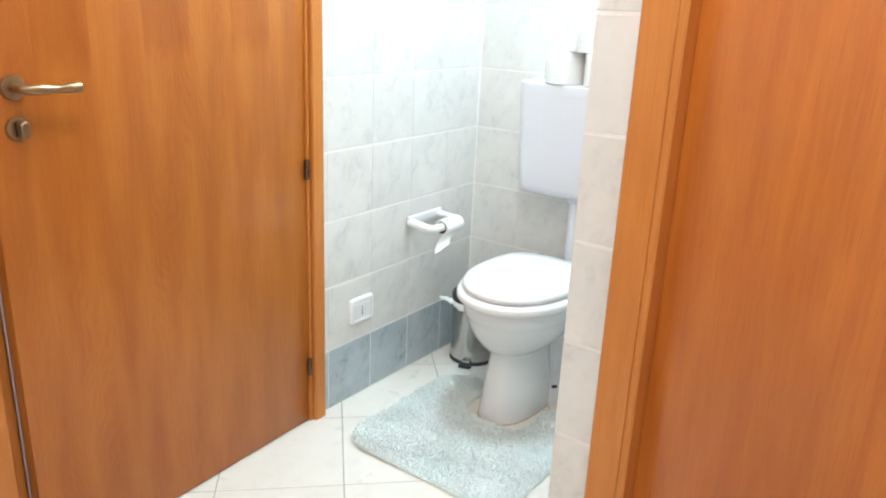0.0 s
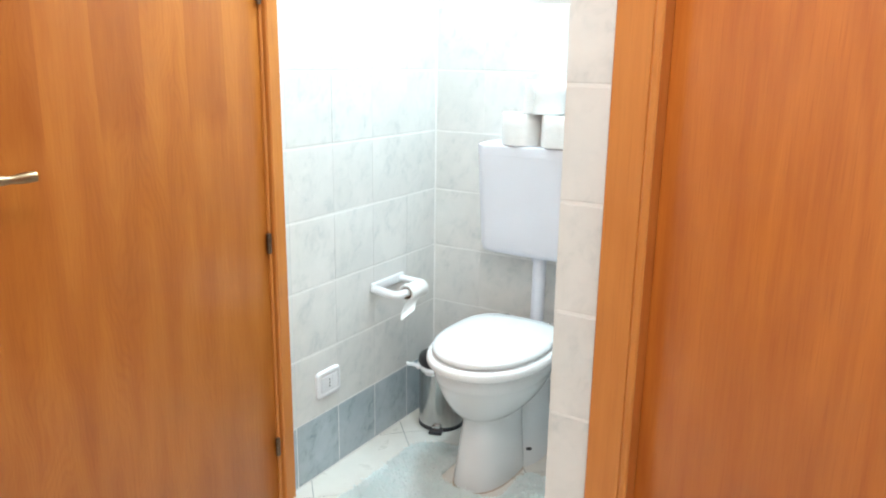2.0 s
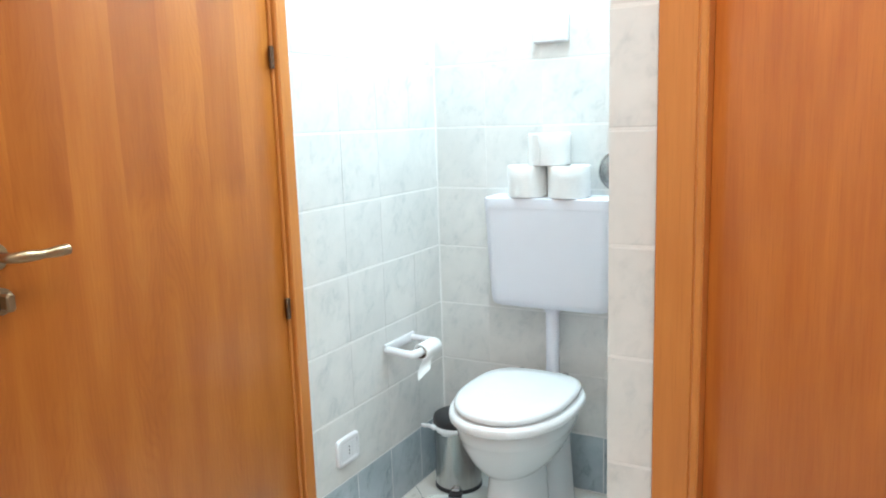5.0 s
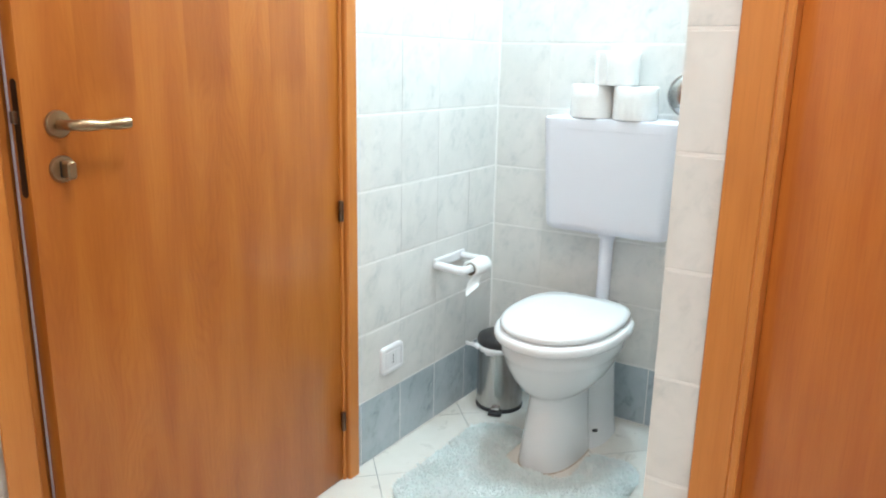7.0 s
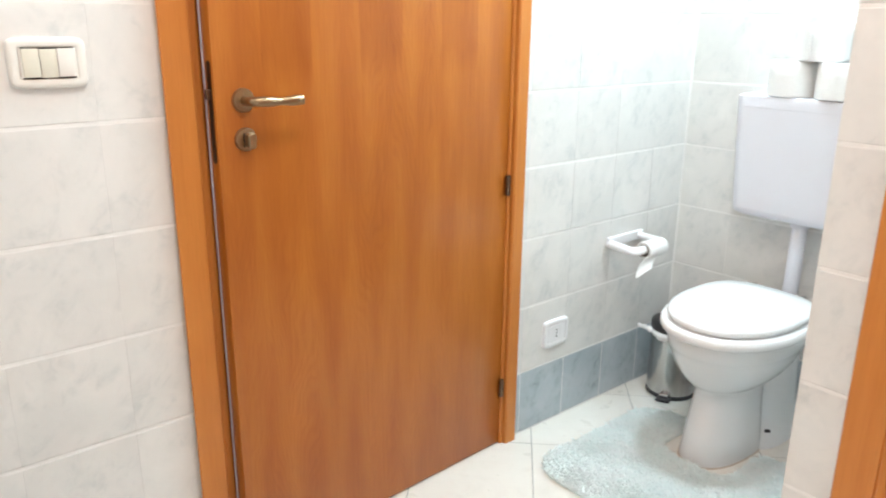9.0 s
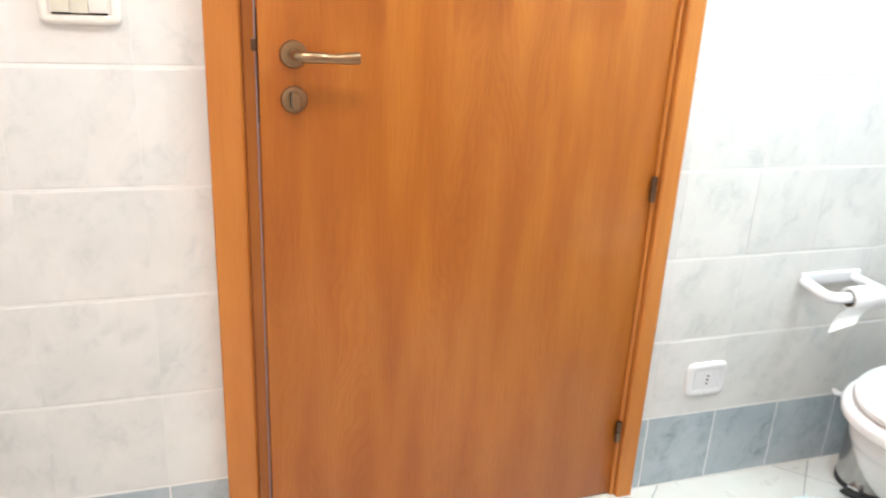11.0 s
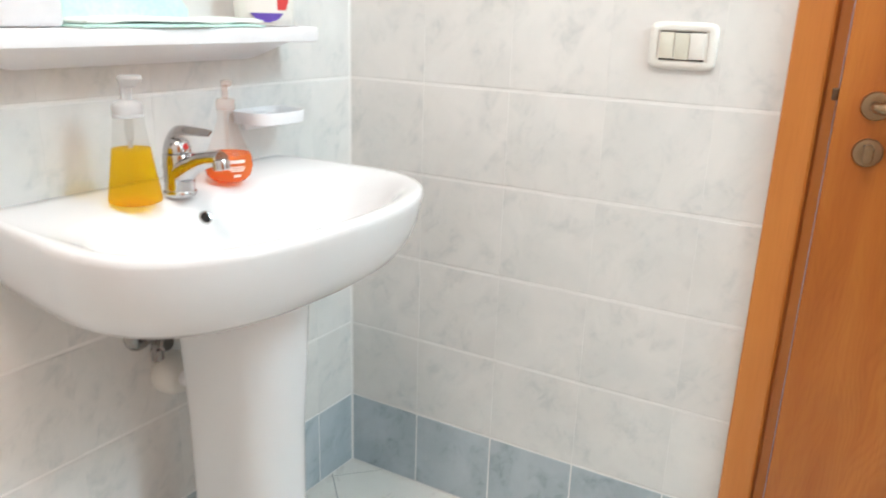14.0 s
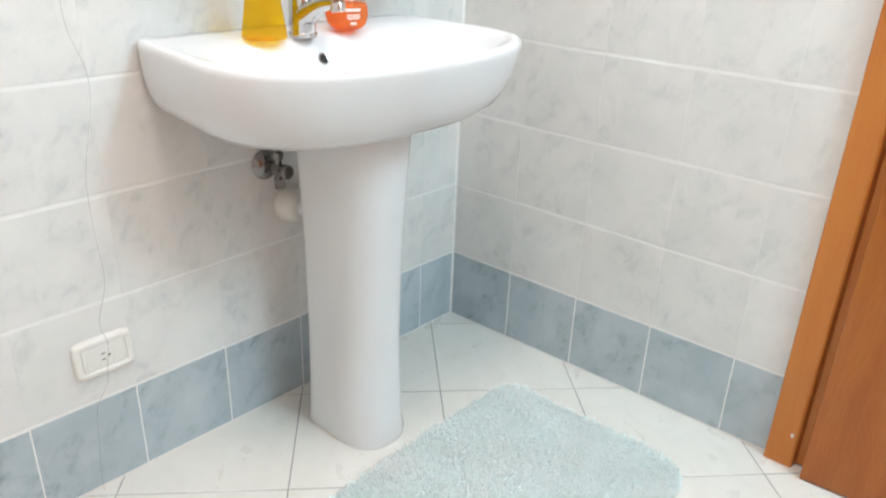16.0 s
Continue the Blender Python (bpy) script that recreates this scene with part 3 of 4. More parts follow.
plate = thing("junction_box", "white plastic cover plate on the tiled wall", "cover plate", pose(0.425, NORTH, 1.517, 90, 0, 0))
part("cover", box(-0.058, 0.058, -0.042, 0.042, 0.0, 0.020, 0.006, 3), PLASTIC, plate, smooth=50)
part("seam", box(-0.0575, 0.0575, -0.0415, 0.0415, 0.0, 0.0045, 0.001, 1), CREAM, plate)


def make_holder():
    t = thing("toilet_roll_holder", "white plastic roll holder with a part-used paper roll", "roll holder", pose(0, -0.013, 0))
    z = 0.535
    part("wall_plate", box(0.0, 0.011, 2.283, 2.462, z - 0.012, z + 0.020, 0.005, 3), PLASTIC, t, smooth=50)
    arm = bend([(0.006, 2.293, z), (0.05, 2.285, z), (0.088, 2.277, z), (0.104, 2.283, z - 0.001), (0.110, 2.305, z - 0.002), (0.110, 2.350, z - 0.003), (0.110, 2.405, z - 0.003)], 6)
    part("arm", tube(arm, 0.0135, 16, 0.85), PLASTIC, t, smooth=60)
    arm2 = bend([(0.006, 2.440, z + 0.004), (0.06, 2.436, z + 0.004), (0.105, 2.434, z + 0.004)], 6)
    part("end_arm", tube(arm2, 0.011, 14, 0.85), PLASTIC, t, smooth=60)
    bm = loft([[(0.110 + a * math.cos(2 * math.pi * i / 36), y, z - 0.006 + a * math.sin(2 * math.pi * i / 36)) for i in range(36)] for a, y in ((0.019, 2.330), (0.026, 2.328), (0.0275, 2.331), (0.0275, 2.417), (0.026, 2.420), (0.019, 2.418))], closed=True)
    roll = part("paper_roll", bm, PAPER, t, "part-used white paper roll", 50)
    bm = loft([[(0.110 + a * math.cos(2 * math.pi * i / 24), y, z - 0.006 + a * math.sin(2 * math.pi * i / 24)) for i in range(24)] for a, y in ((0.0175, 2.329), (0.0188, 2.329), (0.0188, 2.422), (0.0175, 2.422))], closed=True)
    part("core", bm, CARD, roll, "brown card core", 50)
    sheet = []
    for k in range(13):
        f = k / 12
        x = 0.1310 + 0.004 * f * f - 0.008 * math.sin(f * 3.1)
        zz = z - 0.018 - 0.044 * f
        low, high = 2.312 - 0.046 * f, 2.396 - 0.062 * f
        sheet.append([(x, low, zz - 0.012 * f), (x + 0.0012, low, zz - 0.012 * f), (x + 0.0012 + 0.004 * f, high, zz + 0.006 * f), (x + 0.004 * f, high, zz + 0.006 * f)])
    part("hanging_sheet", loft(sheet), PAPER, roll)
    return t


make_holder()


def make_bin():
    t = thing("pedal_bin", "small brushed steel pedal bin with a black lid and white bag", "bin", pose(0.126, 2.514, 0, 0, 0, 20))
    part("body", lathe([(0.074, 0.004), (0.078, 0.010), (0.079, 0.02), (0.079, 0.215), (0.080, 0.219), (0.080, 0.226), (0.076, 0.226), (0.076, 0.06)], 40, cap_end=False), STEEL, t, smooth=40)
    part("base_ring", lathe([(0.078, 0.0), (0.081, 0.002), (0.081, 0.012), (0.0785, 0.015)], 40), BLACK, t, smooth=40)
    part("lid", lathe([(0.080, 0.2285), (0.0825, 0.231), (0.0825, 0.244), (0.079, 0.256), (0.062, 0.2645), (0.03, 0.268), (0.008, 0.2685)], 40), BLACK, t, "black plastic lid", 60)
    part("pedal", box(-0.023, 0.023, -0.108, -0.072, 0.003, 0.011, 0.003, 2), BLACK, t, "black plastic foot pedal", 40)
    part("pedal_arm", box(-0.014, 0.014, -0.092, -0.076, 0.011, 0.026, 0.003, 2), CHROME, t, smooth=40)
    rings = []
    rnd = random.Random(4)
    wob = [rnd.uniform(-1, 1) for _ in range(48)]
    for k in range(6):
        f = k / 5
        ring = []
        for i in range(48):
            a = 2 * math.pi * i / 48
            r = 0.0820 + 0.0045 * math.sin(f * math.pi) + 0.0016 * wob[i] * f
            ring.append((r * math.cos(a), r * math.sin(a), 0.230 - f * (0.017 + 0.006 * math.sin(3 * a + 1.3) + 0.003 * wob[(i * 7) % 48])))
        rings.append(ring)
    part("bag", loft(rings, False, False), BAG, t, "crumpled white bag folded over the rim", 60)
    tuft = tube(bend([(-0.070, -0.045, 0.222), (-0.088, -0.052, 0.232), (-0.100, -0.066, 0.238), (-0.112, -0.070, 0.247)], 5), [0.010, 0.011, 0.009, 0.0075, 0.007, 0.008, 0.009, 0.007, 0.005, 0.006, 0.007, 0.008, 0.007, 0.005, 0.003, 0.001], 9, 0.4)
    part("bag_end", tuft, BAG, t, "knotted bag end sticking out", 60)
    return t


make_bin()


def plate_box(m, name, label, category, w, h, cream=CREAM, rockers=0, holes="none"):
    """A cover plate with its modules; local x across, y up, z out of the wall."""
    t = thing(name, label, category, m)
    outer = [egg(0, 0, z, w / 2 - i, h / 2 - i, h / 2 - i, 7, 7, 64) for i, z in ((0.001, 0.0), (0.0, 0.002), (0.0008, 0.0075), (0.0035, 0.0105), (0.008, 0.0115))]
    inner = [egg(0, 0, z, w * 0.365 + i, h * 0.305 + i, h * 0.305 + i, 16, 16, 64) for i, z in ((0.003, 0.0115), (0.0008, 0.0108), (0.0, 0.0095), (0.0, 0.0))]
    part("frame", loft(outer + inner, closed=True), cream, t, smooth=50)
    part("mount", box(-w * 0.37, w * 0.37, -h * 0.31, h * 0.31, 0.0004, 0.0055), CREAM_AGED, t)
    insert = part("insert", box(-w * 0.36, w * 0.36, -h * 0.30, h * 0.30, 0.006, 0.0105, 0.0012, 1), cream, t)
    if rockers:
        span = w * 0.66
        for i in range(rockers):
            a = -span / 2 + span * i / rockers
            bm = box(a + 0.0006, a + span / rockers - 0.0006, -h * 0.275, h * 0.275, 0.0095, 0.0145, 0.0012, 2)
            bm.transform(pose(0, 0, 0, (-2.5, 2.5, -2.0)[i % 3], 0, 0))
            part("rocker", bm, CREAM_AGED if i != rockers - 1 else cream, insert, smooth=40)
        for s in (-1, 1):
            part("slot", box(-span / 2, span / 2, s * h * 0.285 - 0.0012, s * h * 0.285 + 0.0012, 0.0100, 0.0112), HOLE_SHADE, insert)
    if holes == "three":
        for s in (-1, 0, 1):
            part("socket_hole", lathe([(0.0028, 0.0098), (0.0028, 0.0110)], 14, 0.0, s * 0.0105), HOLE_SHADE, insert)
        part("module", box(-0.0115, 0.0115, -h * 0.27, h * 0.27, 0.0098, 0.0106, 0.0004, 1), cream, insert)
        for s in (-1, 1):
            part("blank", box(s * 0.0245 - 0.0115, s * 0.0245 + 0.0115, -h * 0.27, h * 0.27, 0.0098, 0.0112, 0.0008, 1), cream, insert)
    if holes == "slots":
        part("module", box(-0.011, 0.0125, -h * 0.27, h * 0.27, 0.0098, 0.0108, 0.0004, 1), cream, insert)
        for s in (-1, 1):
            part("socket_slot", box(-0.006, 0.001, s * 0.006 - 0.001, s * 0.006 + 0.001, 0.0104, 0.0112), HOLE_SHADE, insert)
        part("socket_hole", lathe([(0.0022, 0.0104), (0.0022, 0.0112)], 12, 0.0085, 0.0), HOLE_SHADE, insert)
        for s in (-1, 1):
            part("blank", box(s * 0.0245 - 0.0105, s * 0.0245 + 0.0105, -h * 0.27, h * 0.27, 0.0098, 0.0112, 0.0008, 1), cream, insert)
    return t


def on_west(y, z, roll=0):
    return Matrix.Translation((0, y, z)) @ Matrix(((0, 0, 1, 0), (1, 0, 0, 0), (0, 1, 0, 0), (0, 0, 0, 1))) @ pose(0, 0, 0, 0, 0, roll)


def on_south(x, z, d=0.0, roll=0):
    return SKEW @ Matrix.Translation((x, d, z)) @ Matrix(((-1, 0, 0, 0), (0, 0, 1, 0), (0, 1, 0, 0), (0, 0, 0, 1))) @ pose(0, 0, 0, 0, 0, roll)


plate_box(on_west(0.747, 1.123), "light_switch", "cream plastic light switch with three rockers", "switch", 0.122, 0.084, CREAM, 3)
plate_box(on_west(2.050, 0.296), "wall_socket", "white plastic three-hole wall socket near the floor", "socket", 0.108, 0.088, PLASTIC, 0, "three")
plate_box(on_south(1.003, 0.297), "wall_socket", "cream plastic slotted wall socket above the border", "socket", 0.116, 0.082, CREAM, 0, "slots")


# ---- rugs ----
def pile(name, label, inside, x0, x1, y0, y1, count, seed, outline):
    """A shaggy mat: a backing of the given outline and a pile of fine tufts wherever inside(x, y) holds."""
    t = thing(name, label, "rug")
    bm = bmesh.new()
    face = bm.faces.new([bm.verts.new((x, y, 0.001)) for x, y in outline])
    ext = bmesh.ops.extrude_face_region(bm, geom=[face])
    bmesh.ops.translate(bm, verts=[v for v in ext["geom"] if isinstance(v, bmesh.types.BMVert)], vec=(0, 0, 0.005))
    bmesh.ops.recalc_face_normals(bm, faces=bm.faces[:])
    part("backing", bm, RUG_BACK, t)
    rng = np.random.default_rng(seed)
    pts = np.column_stack((rng.uniform(x0, x1, count), rng.uniform(y0, y1, count)))
    pts = pts[[inside(x, y) for x, y in pts]]
    n = len(pts)
    h = rng.uniform(0.008, 0.014, n) + 0.003 * np.sin(pts[:, 0] * 41 + pts[:, 1] * 23) * np.sin(pts[:, 1] * 37 - pts[:, 0] * 11)
    lean = rng.normal(0, 0.0065, (n, 2)) + 0.004 * np.column_stack((np.sin(pts[:, 0] * 29 + pts[:, 1] * 17), np.cos(pts[:, 1] * 31 - pts[:, 0] * 13)))
    turn = rng.uniform(0, 2 * np.pi, n)
    r = rng.uniform(0.0013, 0.0023, n)
    verts = np.zeros((n, 7, 3))
    for k in range(3):
        a = turn + k * 2 * np.pi / 3
        verts[:, k, 0], verts[:, k, 1], verts[:, k, 2] = pts[:, 0] + r * np.cos(a), pts[:, 1] + r * np.sin(a), 0.004
        verts[:, k + 3, 0] = pts[:, 0] + lean[:, 0] * 0.45 + 0.9 * r * np.cos(a)
        verts[:, k + 3, 1] = pts[:, 1] + lean[:, 1] * 0.45 + 0.9 * r * np.sin(a)
        verts[:, k + 3, 2] = 0.004 + h * 0.62
    verts[:, 6, 0], verts[:, 6, 1], verts[:, 6, 2] = pts[:, 0] + lean[:, 0], pts[:, 1] + lean[:, 1], 0.004 + h
    base = np.arange(n)[:, None] * 7
    tris = np.array([(0, 1, 4), (0, 4, 3), (1, 2, 5), (1, 5, 4), (2, 0, 3), (2, 3, 5), (3, 4, 6), (4, 5, 6), (5, 3, 6)])
    faces = (base[:, :, None] + tris[None]).reshape(-1, 3)
    me = bpy.data.meshes.new("pile")
    me.from_pydata(verts.reshape(-1, 3).tolist(), [], faces.tolist())
    me.materials.append(RUG)
    me.polygons.foreach_set("use_smooth", [True] * len(me.polygons))
    ob = new("pile", me)
    ob.parent = t
    tagged(ob, "shaggy pale aqua pile", kind="stuff")
    return t


def rounded(x0, x1, y0, y1, r, n=8):
    pts = []
    for cx, cy, a0 in ((x1 - r, y0 + r, -90), (x1 - r, y1 - r, 0), (x0 + r, y1 - r, 90), (x0 + r, y0 + r, 180)):
        pts += [(cx + r * math.cos(radians(a0 + 90 * k / n)), cy + r * math.sin(radians(a0 + 90 * k / n))) for k in range(n + 1)]
    return pts


def in_poly(poly):
    def test(x, y):
        hit = False
        for (ax, ay), (bx, by) in zip(poly, poly[1:] + poly[:1]):
            if (ay > y) != (by > y) and x < (bx - ax) * (y - ay) / (by - ay) + ax:
                hit = not hit
        return hit
    return test


mat_line = rounded(0.185, 0.985, 0.325, 0.825, 0.075)
mat_line = [(x + 0.02 * (y - 0.57), y - 0.035 * (x - 0.58)) for x, y in mat_line]
pile("bath_mat", "shaggy pale aqua bath mat on the floor by the washbasin", in_poly(mat_line), 0.15, 1.02, 0.27, 0.87, 52000, 3, mat_line)
notch = [(0.319, 2.20), (0.331, 2.178), (0.365, 2.164), (0.425, 2.160), (0.485, 2.164), (0.520, 2.178), (0.534, 2.20)]
base_line = rounded(0.145, 0.705, 1.808, 2.37, 0.10)
# the mat is cut open at the back for the toilet's foot
right = [p for p in base_line if p[0] > 0.5 and p[1] >= 2.3]
left = [p for p in base_line if p[0] < 0.5 and p[1] >= 2.3]
toilet_line = [p for p in base_line if p[0] >= 0.425 and p[1] < 2.3] + right + [(0.545, 2.365), (0.536, 2.33)] + notch[::-1] + [(0.317, 2.33), (0.31, 2.365)] + left + [p for p in base_line if p[0] < 0.425 and p[1] < 2.3]
pile("toilet_mat", "shaggy pale aqua contour mat round the toilet foot", in_poly(toilet_line), 0.12, 0.73, 1.78, 2.40, 46000, 5, toilet_line)


# ---- washbasin corner (built square to the south wall, then turned with it) ----
BASIN_X = 0.550


def dee(cx, w, depth, z, back=0.0, nf=2.5, nb=12.0, count=72, taper=0.0):
    """A basin outline: straight at the wall, rounded in front."""
    mid = (depth + back) / 2
    ring = []
    for i in range(count):
        a = 2 * math.pi * i / count
        c, s = math.cos(a), math.sin(a)
        n = nf if s > 0 else nb
        x, y = w * math.copysign(abs(c) ** (2 / n), c), mid + (depth - back) / 2 * math.copysign(abs(s) ** (2 / n), s)
        narrow = 1 - taper * max(0.0, (mid - y) / mid) ** 1.3
        ring.append((cx + x * narrow, y, z))
    return ring


def make_basin():
    t = thing("washbasin", "white ceramic pedestal washbasin against the tiled wall", "washbasin", SKEW @ pose(BASIN_X, 0.0015, 0))
    w, d = 0.336, 0.464
    rings = []
    for z, sx, sd in ((0.711, 0.36, 0.52), (0.716, 0.56, 0.66), (0.723, 0.73, 0.770), (0.734, 0.850, 0.845), (0.752, 0.925, 0.900), (0.780, 0.968, 0.943), (0.815, 0.990, 0.976), (0.845, 0.998, 0.992), (0.858, 1.0, 0.999), (0.866, 0.997, 0.998), (0.8705, 0.986, 0.990)):
        rings.append(dee(0, w * sx, d * sd, z, nb=44.0, count=96, taper=0.075))
    rings.append(dee(0, w * 0.968, d * 0.975, 0.8718, 0.004, nb=30.0, count=96, taper=0.07))
    rings.append(dee(0, w * 0.948, d * 0.960, 0.8715, 0.03, 2.45, 9, 96, 0.04))
    rings.append(dee(0, w * 0.922, d * 0.943, 0.8695, 0.07, 2.4, 5, 96))
    rings.append(dee(0, w * 0.895, d * 0.925, 0.8655, 0.108, 2.35, 3.6, 96))
    for z, sx, front, back in ((0.858, 0.865, 0.419, 0.124), (0.843, 0.83, 0.407, 0.137), (0.820, 0.785, 0.392, 0.151), (0.790, 0.71, 0.372, 0.168), (0.758, 0.58, 0.342, 0.19), (0.736, 0.40, 0.305, 0.212), (0.728, 0.15, 0.27, 0.235)):
        rings.append(dee(0, w * sx, front, z, back, 2.3, 2.6, 96))
    part("basin", loft(rings), CERAMIC, t, smooth=70)
    part("overflow", lathe([(0.0115, -0.004), (0.0125, 0.0), (0.0115, 0.0014), (0.009, 0.0006), (0.009, -0.004)], 24), CHROME, t, "chrome overflow ring", 50, m=pose(0.016, 0.1475, 0.827, -60, 0, 0))
    part("overflow_hole", lathe([(0.0092, -0.003), (0.0092, 0.0002)], 20), HOLE_SHADE, t, m=pose(0.016, 0.1475, 0.827, -60, 0, 0))
    part("drain", lathe([(0.030, 0.0), (0.031, 0.002), (0.026, 0.004), (0.010, 0.003)], 28, 0, 0.25), CHROME, t, "chrome drain", 50, m=pose(0, 0, 0.7285))
    ped = []
    for z, pw, front, back in ((0.0, 0.086, 0.312, 0.105), (0.012, 0.088, 0.314, 0.105), (0.05, 0.084, 0.307, 0.106), (0.25, 0.081, 0.300, 0.108), (0.45, 0.083, 0.303, 0.108), (0.60, 0.088, 0.312, 0.105), (0.722, 0.093, 0.320, 0.10)):
        ped.append(dee(-0.012, pw - 0.010, front, z, back, 2.6, 9))
    part("pedestal", loft(ped), CERAMIC, t, smooth=60)
    return t


make_basin()


def make_tap():
    t = thing("mixer_tap", "chrome single-lever mixer tap on the washbasin", "tap", SKEW @ pose(0.587, 0.116, 0.869))
    part("base", lathe([(0.026, -0.003), (0.027, 0.0), (0.027, 0.004), (0.0245, 0.007)], 32), CHROME, t, smooth=50)
    part("body", lathe([(0.0250, 0.006), (0.0245, 0.05), (0.0245, 0.064), (0.0230, 0.067)], 32), CHROME, t, smooth=50)
    part("spout", tube(bend([(0, -0.002, 0.032), (0, 0.025, 0.046), (0, 0.055, 0.060), (0, 0.085, 0.068), (0, 0.105, 0.070)], 5), [0.0235, 0.0235, 0.023, 0.022, 0.021, 0.0197, 0.0185, 0.0172, 0.0165, 0.016, 0.0152, 0.0146, 0.014, 0.0135, 0.0132, 0.013, 0.013, 0.013, 0.013, 0.013, 0.0125], 20), CHROME, t, smooth=60)
    bm = lathe([(0.0125, 0), (0.0135, 0.003), (0.0135, 0.014), (0.010, 0.016)], 24)
    bm.transform(pose(0, 0.102, 0.068, 190, 0, 0))
    part("aerator", bm, CHROME, t, smooth=40)
    part("cartridge", lathe([(0.022, 0.0695), (0.0225, 0.073), (0.0195, 0.086), (0.012, 0.092)], 28), CHROME, t, smooth=50)
    lever = part("lever", tube(bend([(0, -0.018, 0.066), (0, -0.023, 0.082), (0, -0.010, 0.098), (0, 0.014, 0.1050), (0, 0.046, 0.1070), (0, 0.082, 0.1075)], 5), [0.016, 0.0165, 0.017, 0.0175, 0.018, 0.0185, 0.0185, 0.018, 0.0175, 0.017, 0.016, 0.015, 0.014, 0.013, 0.012, 0.0112, 0.0106, 0.010, 0.0095, 0.009, 0.0086, 0.0083, 0.008, 0.0075, 0.007, 0.006], 16, 0.25), CHROME, t, smooth=60)
    bm = lathe([(0.005, 0), (0.005, 0.0015), (0.003, 0.002)], 14)
    bm.transform(pose(0, 0.0215, 0.080, -75, 0, 0))
    part("red_mark", bm, RED, lever, "small red hot-water mark")
    part("pop_up_rod", tube([(0, -0.034, 0.0), (0, -0.034, 0.035)], 0.0025, 8), CHROME, t)
    part("rod_knob", lathe([(0.003, 0.034), (0.0055, 0.037), (0.0055, 0.043), (0.003, 0.046)], 14, 0, -0.034), CHROME, t, smooth=40)
    return t


make_tap()


def make_yellow_bottle():
    t = thing("soap_dispenser", "tapered clear foam pump bottle half full of yellow soap", "soap bottle", SKEW @ pose(0.672, 0.116, 0.8700))
    shell = [(0.02865, 0.0855), (0.0275, 0.092), (0.0235, 0.122), (0.0222, 0.134)]
    part("bottle", lathe(shell, 36, cap_start=False, cap_end=False), CLEAR, t, smooth=60)
    part("soap", lathe([(0.036, 0.0), (0.040, 0.002), (0.0405, 0.008), (0.034, 0.05), (0.0287, 0.085)], 36), YELLOW, t, "yellow liquid soap", 60)
    part("collar", lathe([(0.0220, 0.133), (0.0228, 0.1345), (0.0228, 0.1375), (0.0222, 0.1385), (0.0228, 0.1395), (0.0228, 0.150), (0.0205, 0.155), (0.011, 0.159)], 32), FROST, t, "translucent ribbed collar", 50)
    stem = part("pump_stem", lathe([(0.0085, 0.157), (0.0085, 0.180)], 20), FROST, t, smooth=50)
    part("pump_head", loft([egg(0, 0.003, 0.178, 0.0095, 0.0095, 0.011, 2, 2, 28), egg(0, 0.006, 0.185, 0.012, 0.012, 0.026, 2, 2, 28), egg(0, 0.007, 0.192, 0.0155, 0.015, 0.029, 2, 2, 28), egg(0, 0.007, 0.1955, 0.014, 0.0135, 0.027, 2, 2, 28)]), FROST, stem, "translucent white pump head", 50)
    part("dip_tube", tube([(0, 0, 0.086), (0.001, 0, 0.096)], 0.0035, 10), FROST, t, smooth=60)
    part("foam_chamber", lathe([(0.005, 0.096), (0.0065, 0.10), (0.0065, 0.132)], 20), CLEAR, t, smooth=50)
    return t


def make_orange_bottle():
    t = thing("soap_dispenser", "round clear pump bottle with orange soap and white print", "soap bottle", SKEW @ pose(0.476, 0.112, 0.8700, 0, 0, -22) @ Matrix.Diagonal((1.11, 1.11, 1.0, 1)))
    part("bottle", lathe([(0.0340, 0.0503), (0.029, 0.062), (0.021, 0.084), (0.0145, 0.106), (0.0125, 0.122), (0.0125, 0.13)], 36, cap_start=False, cap_end=False), PINK_CLEAR, t, smooth=70)
    belly = part("soap", lathe([(0.018, 0.0), (0.026, 0.003), (0.034, 0.012), (0.0378, 0.028), (0.036, 0.044), (0.0340, 0.050)], 36), ORANGE, t, "orange liquid soap", 70)
    part("collar", lathe([(0.0135, 0.126), (0.0145, 0.128), (0.0145, 0.142), (0.012, 0.145)], 28), PINK_FROST, t, smooth=50)
    stem = part("pump_stem", lathe([(0.005, 0.144), (0.005, 0.168)], 16), PINK_FROST, t, smooth=50)
    part("pump_head", loft([egg(0, 0.004, 0.166, 0.007, 0.007, 0.010, 2, 2, 24), egg(0, 0.007, 0.172, 0.008, 0.008, 0.020, 2, 2, 24), egg(0, 0.007, 0.177, 0.007, 0.007, 0.018, 2, 2, 24)]), PINK_FROST, stem, smooth=50)
    part("dip_tube", tube([(0, 0, 0.051), (0.001, 0, 0.13)], 0.0025, 10), PINK_CLEAR, t, smooth=60)
    # unreadable print as plain bars wrapped round the belly
    for z, half, th in ((0.041, 21, 0.0028), (0.032, 17, 0.0010), (0.0285, 19, 0.0010), (0.025, 15, 0.0010), (0.016, 9, 0.0022)):
        rows = []
        r = {0.041: 0.0372, 0.032: 0.0382, 0.0285: 0.0384, 0.025: 0.0382, 0.016: 0.0364}[z]
        for k in range(9):
            a = radians(90 - half + 2 * half * k / 8)
            c, s = math.cos(a), math.sin(a)
            rows.append([(r * c, r * s, z - th), (r * c * 1.012, r * s * 1.012, z - th), (r * c * 1.012, r * s * 1.012, z + th), (r * c, r * s, z + th)])
        part("print", loft(rows), WHITE_INK, belly)
    return t


make_yellow_bottle()
